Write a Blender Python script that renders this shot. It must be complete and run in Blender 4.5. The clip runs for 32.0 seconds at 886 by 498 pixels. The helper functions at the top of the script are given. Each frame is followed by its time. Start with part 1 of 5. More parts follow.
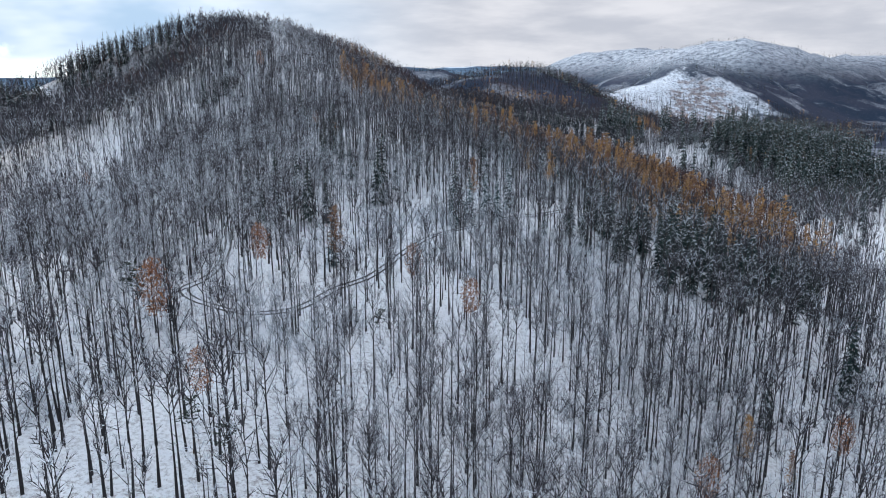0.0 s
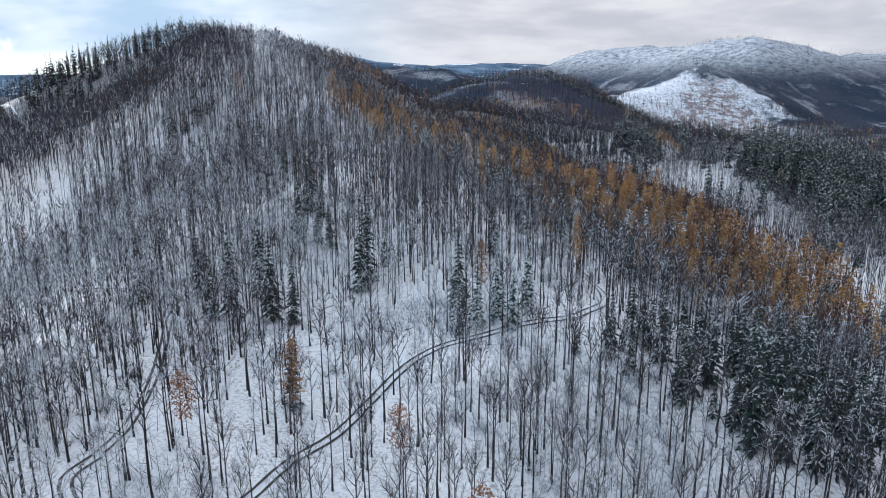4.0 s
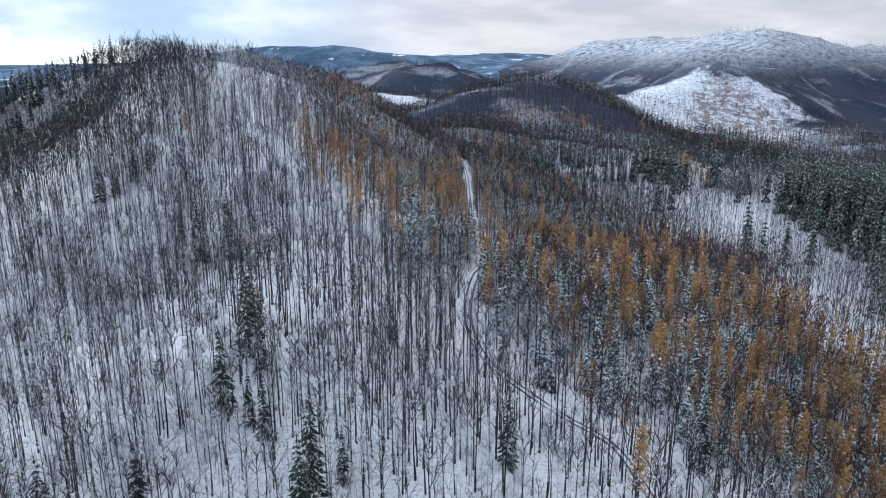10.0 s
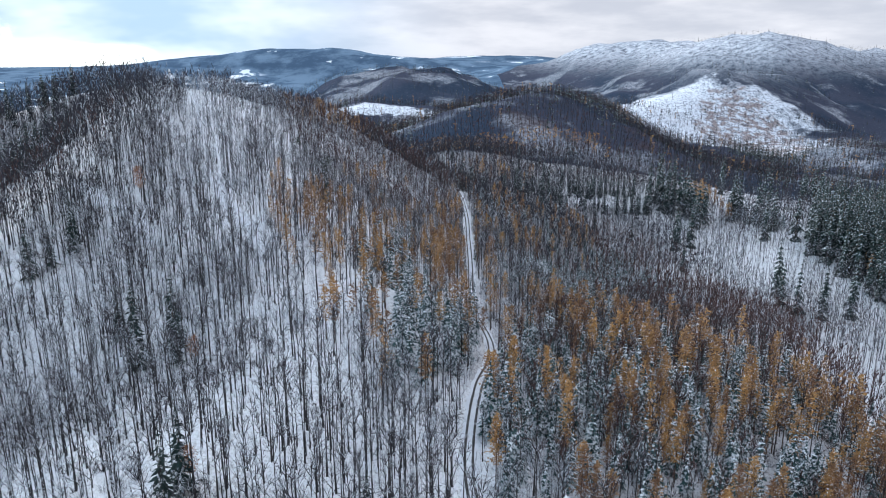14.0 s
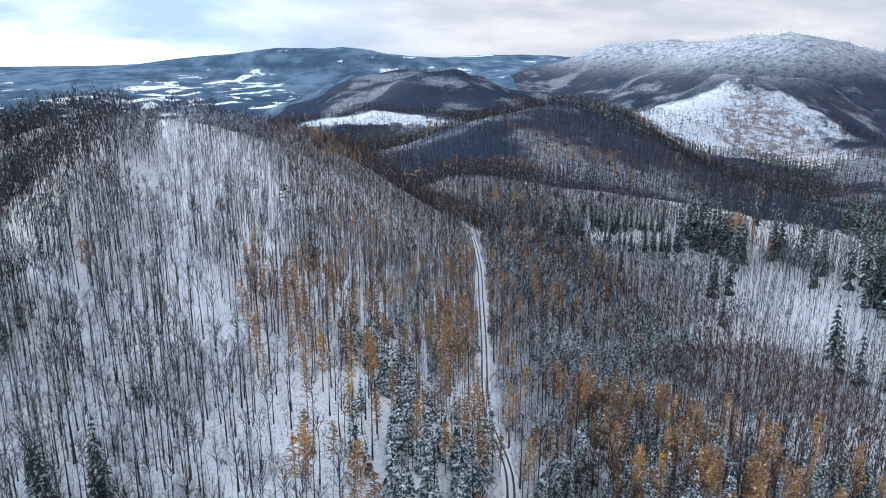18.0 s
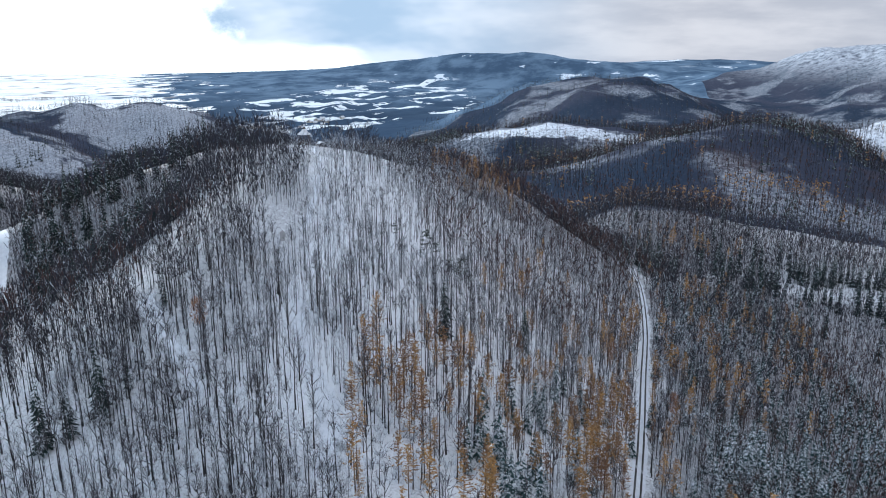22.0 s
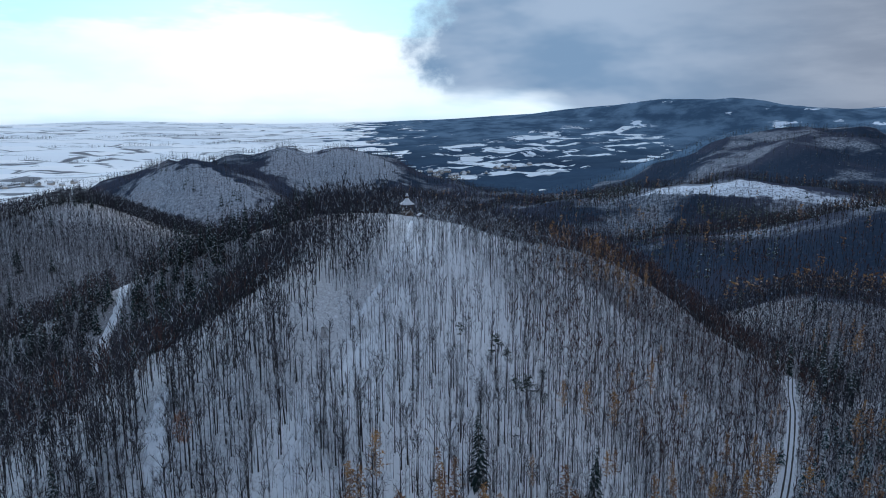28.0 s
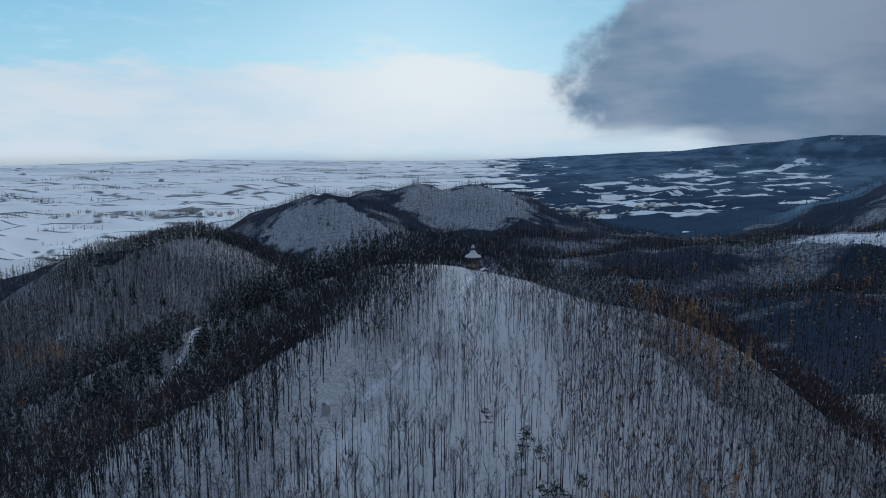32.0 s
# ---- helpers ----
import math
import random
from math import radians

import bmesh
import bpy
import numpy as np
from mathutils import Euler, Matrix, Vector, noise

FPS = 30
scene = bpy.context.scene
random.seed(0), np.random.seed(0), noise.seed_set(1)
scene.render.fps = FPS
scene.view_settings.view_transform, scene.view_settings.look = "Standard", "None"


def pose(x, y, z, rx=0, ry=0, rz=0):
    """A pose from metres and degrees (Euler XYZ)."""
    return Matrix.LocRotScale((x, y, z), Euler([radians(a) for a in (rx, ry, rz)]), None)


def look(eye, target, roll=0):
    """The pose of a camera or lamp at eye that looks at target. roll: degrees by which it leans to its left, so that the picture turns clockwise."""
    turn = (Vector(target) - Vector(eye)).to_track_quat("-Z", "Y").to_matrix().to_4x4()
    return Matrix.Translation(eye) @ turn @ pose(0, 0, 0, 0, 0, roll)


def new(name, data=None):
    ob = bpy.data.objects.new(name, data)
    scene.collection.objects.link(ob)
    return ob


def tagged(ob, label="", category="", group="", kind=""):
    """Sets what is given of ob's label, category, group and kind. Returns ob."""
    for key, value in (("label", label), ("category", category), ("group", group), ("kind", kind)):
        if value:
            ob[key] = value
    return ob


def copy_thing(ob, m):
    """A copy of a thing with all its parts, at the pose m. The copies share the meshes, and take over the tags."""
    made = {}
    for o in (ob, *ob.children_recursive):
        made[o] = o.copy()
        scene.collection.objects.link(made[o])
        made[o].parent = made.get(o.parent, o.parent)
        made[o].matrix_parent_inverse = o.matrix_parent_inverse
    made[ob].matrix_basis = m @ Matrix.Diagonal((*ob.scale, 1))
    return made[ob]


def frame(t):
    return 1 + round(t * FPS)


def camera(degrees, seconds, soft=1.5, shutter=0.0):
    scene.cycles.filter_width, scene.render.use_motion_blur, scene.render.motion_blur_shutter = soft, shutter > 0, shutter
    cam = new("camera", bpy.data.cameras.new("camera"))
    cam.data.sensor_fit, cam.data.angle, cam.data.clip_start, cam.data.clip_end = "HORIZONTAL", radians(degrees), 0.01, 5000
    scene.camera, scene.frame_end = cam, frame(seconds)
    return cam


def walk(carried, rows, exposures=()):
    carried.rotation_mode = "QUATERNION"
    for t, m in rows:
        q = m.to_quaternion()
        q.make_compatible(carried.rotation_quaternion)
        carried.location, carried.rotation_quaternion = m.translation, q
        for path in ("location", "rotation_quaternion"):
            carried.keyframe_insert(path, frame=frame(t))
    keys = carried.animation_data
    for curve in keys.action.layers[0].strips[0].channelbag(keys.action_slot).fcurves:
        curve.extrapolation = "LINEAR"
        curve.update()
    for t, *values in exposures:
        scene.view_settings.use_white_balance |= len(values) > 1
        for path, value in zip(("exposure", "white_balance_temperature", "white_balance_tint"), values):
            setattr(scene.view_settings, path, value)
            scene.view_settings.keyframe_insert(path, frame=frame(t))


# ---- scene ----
cam = camera(64.13, 32.0, soft=1.0)
PATH = [
    (0, (0.00, -25.79, -7.88), (0.16, 71.50, -31.03), 0),
    (0.5, (0.06, -19.21, -6.01), (0.21, 77.94, -29.70), 0),
    (1, (0.13, -12.64, -4.14), (0.22, 84.49, -27.94), 0),
    (1.5, (0.17, -6.09, -2.33), (0.18, 91.03, -26.13), 0),
    (2, (0.24, 0.51, -0.49), (0.17, 97.64, -24.31), 0),
    (2.5, (0.35, 7.15, 1.33), (0.25, 104.27, -22.50), 0),
    (3, (0.53, 13.78, 3.24), (0.36, 110.90, -20.58), 0),
    (3.5, (0.69, 20.32, 5.16), (0.48, 117.44, -18.65), 0),
    (5.5, (1.29, 46.23, 12.72), (0.97, 143.29, -11.36), 0),
    (6, (1.43, 52.63, 14.65), (1.12, 149.61, -9.75), 0),
    (6.5, (1.57, 58.89, 16.57), (1.25, 155.78, -8.18), 0),
    (7, (1.72, 65.06, 18.56), (1.39, 161.88, -6.44), 0),
    (7.5, (1.90, 71.15, 20.59), (1.54, 167.89, -4.72), 0),
    (8, (2.09, 77.33, 22.67), (1.69, 174.01, -2.85), 0),
    (8.5, (2.22, 83.50, 24.62), (1.80, 180.18, -0.94), 0),
    (9, (2.36, 89.77, 26.57), (1.93, 186.46, 1.03), 0),
    (9.5, (2.59, 96.06, 28.38), (2.17, 192.73, 2.81), 0),
    (10, (2.92, 102.48, 30.26), (2.51, 199.16, 4.71), 0),
    (10.5, (3.14, 108.82, 32.13), (2.71, 205.50, 6.59), 0),
    (11, (3.29, 115.13, 34.04), (2.92, 211.82, 8.52), 0),
    (11.5, (3.40, 121.37, 35.91), (3.01, 218.06, 10.41), 0),
    (12, (3.54, 127.59, 37.91), (3.14, 224.29, 12.41), 0),
    (12.5, (3.72, 133.74, 39.89), (3.30, 230.43, 14.36), 0),
    (13, (3.88, 139.90, 41.88), (3.48, 236.59, 16.36), 0),
    (13.5, (4.01, 146.06, 43.78), (3.61, 242.75, 18.24), 0),
    (14, (4.05, 152.32, 45.74), (3.67, 249.00, 20.18), 0),
    (14.5, (4.03, 158.67, 47.73), (3.61, 255.35, 22.17), 0),
    (16.5, (4.43, 184.86, 55.67), (3.48, 281.48, 29.90), 0),
    (17, (4.62, 191.43, 57.71), (3.49, 288.02, 31.82), 0),
    (17.5, (4.70, 197.86, 59.74), (3.41, 294.42, 33.73), 0),
    (18, (4.69, 204.05, 61.64), (2.72, 300.60, 35.65), 0),
    (18.5, (4.62, 209.72, 63.13), (1.32, 306.21, 37.07), 0),
    (19, (4.56, 215.16, 64.56), (-1.64, 311.51, 38.51), 0),
    (19.5, (4.47, 220.42, 66.02), (-4.84, 316.51, 39.94), 0),
    (20, (4.52, 225.68, 67.58), (-11.61, 320.86, 41.48), 0),
    (20.5, (4.83, 230.87, 69.10), (-14.99, 325.36, 43.01), 0),
    (21, (5.55, 236.00, 70.52), (-16.36, 330.07, 44.65), 0),
    (21.5, (6.78, 240.92, 71.70), (-17.17, 334.56, 46.01), 0),
    (22, (8.42, 245.68, 72.64), (-17.45, 338.82, 47.04), 0),
    (22.5, (10.33, 250.26, 73.45), (-17.43, 342.88, 47.97), 0),
    (23, (12.48, 254.76, 74.38), (-17.42, 346.75, 48.98), 0),
    (23.5, (14.64, 259.21, 75.39), (-17.29, 350.50, 49.94), 0),
    (24, (16.82, 263.71, 76.43), (-17.23, 354.22, 50.96), 0),
    (24.5, (18.93, 268.29, 77.43), (-17.12, 358.02, 51.97), 0),
    (25, (20.91, 273.10, 78.29), (-17.32, 362.00, 53.09), 0),
    (25.5, (22.68, 278.04, 78.97), (-17.58, 366.15, 54.16), 0),
    (27.5, (29.02, 298.35, 81.55), (-19.81, 382.99, 60.29), 0),
    (28, (30.42, 303.31, 82.19), (-20.65, 386.98, 62.40), 0),
    (28.5, (31.64, 308.16, 82.77), (-21.54, 390.84, 64.42), 0),
    (29, (32.70, 313.06, 83.38), (-22.66, 394.61, 66.50), 0),
    (29.5, (33.60, 318.13, 83.84), (-23.80, 398.55, 68.38), 0),
    (30, (34.49, 323.76, 84.18), (-24.97, 402.80, 69.45), 0),
    (30.5, (35.58, 330.27, 84.54), (-26.45, 407.31, 69.76), 0),
    (31, (36.65, 337.32, 84.87), (-27.61, 412.49, 70.03), 0),
    (31.5, (37.57, 344.51, 85.09), (-28.65, 417.95, 70.21), 0),
    (32, (38.42, 351.74, 85.23), (-29.34, 423.76, 70.32), 0),
]
EXPOSURES = [(0, -0.09, 6390, 11), (8, -0.03, 6370, 11), (12, 0.07, 6290, 10.8), (17, 0.12, 6280, 10.6), (20, -0.04, 6210, 10.6), (24, -0.42, 6090, 10.6),
             (26.5, -0.85, 5680, 10), (28, -1.19, 5430, 8.8), (30, -1.67, 5420, 7.8), (32, -1.75, 5420, 7.8)]
walk(cam, [(t, look(eye, target, roll)) for t, eye, target, roll in PATH],
     exposures=EXPOSURES)

# ---------------------------------------------------------------- light
world = bpy.data.worlds.new("winter_sky")
scene.world = world
world.use_nodes = True
SUN_LEFT, SUN_UP = 46.0, 17.0          # degrees: left of +y, above the horizon

sun_data = bpy.data.lights.new("sun", "SUN")
sun_data.energy = 4.3
sun_data.angle = radians(12)
sun_data.color = (1.0, 0.965, 0.92)
sun = new("sun", sun_data)
sun_dir = Vector((-math.sin(radians(SUN_LEFT)) * math.cos(radians(SUN_UP)),
                  math.cos(radians(SUN_LEFT)) * math.cos(radians(SUN_UP)), math.sin(radians(SUN_UP))))
sun.matrix_world = look(sun_dir * 1000, (0, 0, 0))


class Graph:
    """A small writer of node trees."""

    def __init__(self, tree):
        self.tree = tree
        tree.nodes.clear()

    def node(self, kind, operation="", data_type="", interpolation_type="", feature="", sky_type="", use_clamp=False):
        n = self.tree.nodes.new(kind)
        if operation:
            n.operation = operation
        if data_type:
            n.data_type = data_type
        if interpolation_type:
            n.interpolation_type = interpolation_type
        if feature:
            n.feature = feature
        if sky_type:
            n.sky_type, n.sun_disc = sky_type, False
        if use_clamp:
            n.use_clamp = True
        return n

    def put(self, socket, value):
        if isinstance(value, bpy.types.NodeSocket):
            self.tree.links.new(value, socket)
        elif isinstance(value, tuple) and len(value) == 3 and socket.type == "RGBA":
            socket.default_value = (*value, 1)
        else:
            socket.default_value = value

    def math(self, op, a, b=0.0, c=0.0, clamp=False):
        n = self.node("ShaderNodeMath", operation=op, use_clamp=clamp)
        for i, v in enumerate((a, b, c)):
            self.put(n.inputs[i], v)
        return n.outputs[0]

    def step(self, value, low, high):
        n = self.node("ShaderNodeMapRange", interpolation_type="SMOOTHSTEP")
        for i, v in enumerate((value, low, high, 0.0, 1.0)):
            self.put(n.inputs[i], v)
        return n.outputs[0]

    def noise(self, vector, scale, detail=3.0, rough=0.55, distortion=0.0):
        n = self.node("ShaderNodeTexNoise")
        self.put(n.inputs["Vector"], vector)
        n.inputs["Scale"].default_value = scale
        n.inputs["Detail"].default_value = detail
        n.inputs["Roughness"].default_value = rough
        n.inputs["Distortion"].default_value = distortion
        return n.outputs[0]

    def stretch(self, vector, scale, turn=(0, 0, 0), move=(0, 0, 0)):
        n = self.node("ShaderNodeMapping")
        self.put(n.inputs[0], vector)
        n.inputs[1].default_value, n.inputs[2].default_value, n.inputs[3].default_value = move, turn, scale
        return n.outputs[0]

    def mix(self, factor, a, b):
        n = self.node("ShaderNodeMix", data_type="RGBA")
        self.put(n.inputs[0], factor)
        self.put(n.inputs[6], a)
        self.put(n.inputs[7], b)
        return n.outputs[2]


def build_sky():
    g = Graph(world.node_tree)
    ray_dir = g.node("ShaderNodeTexCoord").outputs["Generated"]
    split = g.node("ShaderNodeSeparateXYZ")
    g.put(split.inputs[0], ray_dir)
    x, y, z = split.outputs
    left = g.math("MULTIPLY", g.math("ARCTAN2", g.math("MULTIPLY", x, -1.0), y), 180 / math.pi)
    up = g.math("MULTIPLY", g.math("ARCSINE", z), 180 / math.pi)
    sky = g.node("ShaderNodeTexSky", sky_type="NISHITA")
    sky.sun_elevation = radians(SUN_UP)
    sky.sun_rotation = radians(-SUN_LEFT)
    sky.altitude = 400
    blue = g.node("ShaderNodeVectorMath", operation="SCALE")
    g.put(blue.inputs[0], sky.outputs[0])
    blue.inputs[3].default_value = 0.13
    # cloud fields, drawn out along the horizon
    soft = g.noise(g.stretch(ray_dir, (5, 5, 22)), 1.0, 5.0, 0.55)
    fine = g.noise(g.stretch(ray_dir, (14, 14, 60), move=(3, 1, 2)), 1.0, 5.0, 0.6)
    puff = g.noise(g.stretch(ray_dir, (11, 11, 15), move=(1, 4, 0)), 1.0, 6.0, 0.58)
    billow = g.noise(g.stretch(ray_dir, (34, 34, 40), move=(2, 0, 5)), 1.0, 5.0, 0.6)
    # the edge of the large cloud deck
    over = g.math("SUBTRACT", up, 5.5)
    bulge = g.math("ADD", g.math("MULTIPLY", g.math("POWER", g.math("MAXIMUM", over, 0.0), 2.0), -0.17),
                   g.math("MULTIPLY", g.math("POWER", g.math("MINIMUM", over, 0.0), 2.0), -0.05))
    edge = g.math("ADD", g.math("ADD", 34.5, g.math("MAXIMUM", bulge, -30.0)), g.math("MULTIPLY", g.math("SUBTRACT", puff, 0.5), 9.0))
    edge = g.math("ADD", edge, g.math("MULTIPLY", g.math("SUBTRACT", billow, 0.5), 2.2))
    beside = g.step(g.math("SUBTRACT", edge, left), -0.4, 2.6)
    floor_up = g.math("ADD", g.math("SUBTRACT", g.math("MULTIPLY", g.step(left, 10.0, 27.0), 4.7), 4.0), g.math("MULTIPLY", g.math("SUBTRACT", soft, 0.5), 3.0))
    deck = g.math("MULTIPLY", beside, g.step(up, g.math("SUBTRACT", floor_up, 0.8), g.math("ADD", floor_up, 1.4)))
    behind = g.step(g.math("ABSOLUTE", g.math("SUBTRACT", left, 44.0)), 40.0, 75.0)
    deck = g.math("MAXIMUM", deck, behind)
    deck = g.math("MAXIMUM", deck, g.step(up, 17.0, 40.0))
    # bright haze low over the plain, under the deck and at its rim
    haze_top = g.math("ADD", 6.2, g.math("MULTIPLY", g.math("SUBTRACT", soft, 0.5), 9.0))
    haze = g.math("SUBTRACT", 1.0, g.step(up, g.math("SUBTRACT", haze_top, 1.0), g.math("ADD", haze_top, 0.6)))
    veil = g.math("MULTIPLY", g.step(fine, 0.48, 0.75), 0.55)
    glow_off = g.math("DIVIDE", g.math("ADD", g.math("POWER", g.math("DIVIDE", g.math("SUBTRACT", left, 44.0), 1.6), 2.0),
                                       g.math("POWER", g.math("MULTIPLY", g.math("SUBTRACT", up, 5.0), 1.6), 2.0)), 60.0)
    glow = g.math("EXPONENT", g.math("MULTIPLY", glow_off, -1.0))
    cream = g.mix(glow, g.mix(g.step(soft, 0.35, 0.6), (1.92, 2.20, 2.23), (2.33, 2.35, 2.20)), (2.85, 2.73, 2.42))
    grey = g.mix(g.step(soft, 0.35, 0.68), (0.60, 0.63, 0.70), (0.86, 0.87, 0.91))
    streak = g.noise(g.stretch(ray_dir, (4, 4, 11), (0.5, 0.3, 0), (0, 2, 1)), 1.0, 4.0)
    blue_grey = g.mix(g.step(streak, 0.40, 0.66), (0.54, 0.74, 0.96), (0.95, 1.08, 1.22))
    grey = g.mix(g.step(left, 21.0, -4.0), blue_grey, grey)
    clear = g.mix(g.step(up, 5.0, 14.0), (1.42, 2.35, 2.6), (0.84, 1.86, 2.3))
    clear = g.mix(0.25, clear, blue.outputs[0])
    out = g.mix(veil, clear, (1.86, 2.3, 2.48))
    out = g.mix(haze, out, cream)
    thin = g.math("ADD", 1.0, g.math("MULTIPLY", g.step(up, 14.0, 55.0), 0.60))
    lit = g.node("ShaderNodeVectorMath", operation="SCALE")
    g.put(lit.inputs[0], grey)
    g.put(lit.inputs[3], thin)
    out = g.mix(deck, out, lit.outputs[0])
    ground = g.step(up, -0.5, -3.0)
    out = g.mix(ground, out, (0.45, 0.5, 0.58))
    bg = g.node("ShaderNodeBackground")
    g.put(bg.inputs[0], out)
    bg.inputs[1].default_value = 1.0
    g.put(g.node("ShaderNodeOutputWorld").inputs[0], bg.outputs[0])


build_sky()


# ---------------------------------------------------------------- materials
def material(name, paint, rough=0.8, bump=None, spec=0.2):
    """paint(g) gives the colour; bump(g) gives (height, distance)."""
    m = bpy.data.materials.new(name)
    m.use_nodes = True
    g = Graph(m.node_tree)
    shade = g.node("ShaderNodeBsdfPrincipled")
    g.put(shade.inputs["Base Color"], paint(g))
    g.put(shade.inputs["Roughness"], rough)
    shade.inputs["Specular IOR Level"].default_value = spec
    if bump:
        height_out, far = bump(g)
        b = g.node("ShaderNodeBump")
        b.inputs["Distance"].default_value = far
        b.inputs["Strength"].default_value = 0.7
        g.put(b.inputs["Height"], height_out)
        g.put(shade.inputs["Normal"], b.outputs[0])
    g.put(g.node("ShaderNodeOutputMaterial").inputs[0], shade.outputs[0])
    return m


def place(g):
    return g.node("ShaderNodeNewGeometry").outputs["Position"]


def island(g):
    return g.node("ShaderNodeNewGeometry").outputs["Random Per Island"]


def upward(g):
    n = g.node("ShaderNodeSeparateXYZ")
    g.put(n.inputs[0], g.node("ShaderNodeNewGeometry").outputs["Normal"])
    return n.outputs[2]


SNOW = (0.80, 0.84, 0.90)


def snow_on(g, colour, low, high, amount, scale=1.3):
    """Snow lying on what faces up, in patches."""
    lie = g.step(upward(g), low, high)
    patch = g.step(g.noise(place(g), scale, 2.0), 0.62 - amount * 0.4, 0.72 - amount * 0.4)
    return g.mix(g.math("MULTIPLY", lie, patch), colour, SNOW)


def paint_bark(dark, light, low, high, amount):
    def paint(g):
        colour = g.mix(g.noise(place(g), 2.2, 3.0), dark, light)
        return snow_on(g, colour, low, high, amount)
    return paint


def paint_twigs(dark, light, amount, laden=0.0):
    """Dark twigs, a share of them laden with snow along their length."""
    def paint(g):
        pick = island(g)
        colour = g.mix(pick, dark, light)
        if amount:
            colour = snow_on(g, colour, 0.05, 0.5, amount, 0.9)
        if laden:
            again = g.math("FRACT", g.math("MULTIPLY", pick, 37.0))
            colour = g.mix(g.math("MULTIPLY", g.math("LESS_THAN", again, laden), 0.85), colour, (0.60, 0.64, 0.70))
        return colour
    return paint


def paint_needles(dark, light, low, high, amount):
    def paint(g):
        where = place(g)
        colour = g.mix(island(g), dark, light)
        colour = g.mix(g.math("MULTIPLY", g.noise(where, 3.5, 2.0), 0.5), colour, dark)
        return snow_on(g, colour, low, high, amount, 1.1)
    return paint


def paint_larch(g):
    where = place(g)
    tone = g.noise(g.stretch(where, (1, 1, 0.3)), 0.16, 1.0)
    colour = g.mix(g.step(tone, 0.40, 0.60), (0.23, 0.125, 0.072), (0.50, 0.28, 0.10))
    colour = g.mix(g.math("MULTIPLY", island(g), 0.55), colour, (0.21, 0.125, 0.075))
    return snow_on(g, colour, 0.35, 0.9, 0.08, 0.8)


M = {
    "bark": material("beech_bark", paint_bark((0.014, 0.014, 0.016), (0.048, 0.045, 0.048), 0.4, 0.85, 0.7), 0.9),
    "twigs": material("bare_twigs", paint_twigs((0.028, 0.027, 0.034), (0.105, 0.098, 0.114), 0.12, 0.13), 0.9),
    "white_twigs": material("snowy_twigs", paint_twigs((0.07, 0.07, 0.08), (0.24, 0.25, 0.27), 0.6, 0.45), 0.9),
    "red_twigs": material("reddish_twigs", paint_twigs((0.040, 0.024, 0.025), (0.125, 0.074, 0.068), 0.0), 0.9),
    "dark_twigs": material("dark_brown_twigs", paint_twigs((0.021, 0.022, 0.030), (0.070, 0.068, 0.084), 0.0, 0.05), 0.9),
    "pole_twigs": material("grey_brown_twigs", paint_twigs((0.030, 0.026, 0.029), (0.110, 0.094, 0.098), 0.0, 0.06), 0.9),
    "far_twigs": material("far_bare_twigs", paint_twigs((0.021, 0.019, 0.025), (0.066, 0.057, 0.067), 0.04), 0.9),
    "brown_leaves": material("dry_brown_leaves", paint_twigs((0.20, 0.085, 0.045), (0.38, 0.18, 0.09), 0.1), 0.85),
    "larch": material("larch_needles", paint_larch, 0.85),
    "larch_bark": material("larch_bark", paint_bark((0.050, 0.038, 0.032), (0.12, 0.085, 0.07), 0.5, 0.9, 0.4), 0.9),
    "spruce": material("spruce_needles", paint_needles((0.007, 0.016, 0.016), (0.022, 0.044, 0.041), 0.5, 0.95, 0.2), 0.7),
    "snowy_spruce": material("snowy_spruce_needles", paint_needles((0.011, 0.034, 0.037), (0.045, 0.095, 0.098), 0.42, 0.92, 0.38), 0.75),
    "pine": material("pine_needles", paint_needles((0.014, 0.022, 0.018), (0.04, 0.06, 0.04), 0.5, 0.95, 0.25), 0.7),
}


def ellipse(g, at, cx, cy, rx, ry):
    """1 inside an ellipse of the plan with a ragged rim, 0 outside."""
    u = g.math("POWER", g.math("DIVIDE", g.math("SUBTRACT", at.outputs[0], float(cx)), float(rx)), 2.0)
    v = g.math("POWER", g.math("DIVIDE", g.math("SUBTRACT", at.outputs[1], float(cy)), float(ry)), 2.0)
    ragged = g.math("MULTIPLY", g.math("SUBTRACT", g.noise(place(g), 2.5 / min(rx, ry), 5.0, 0.65), 0.5), 2.6)
    return g.step(g.math("ADD", g.math("ADD", u, v), ragged), 1.2, 0.75)


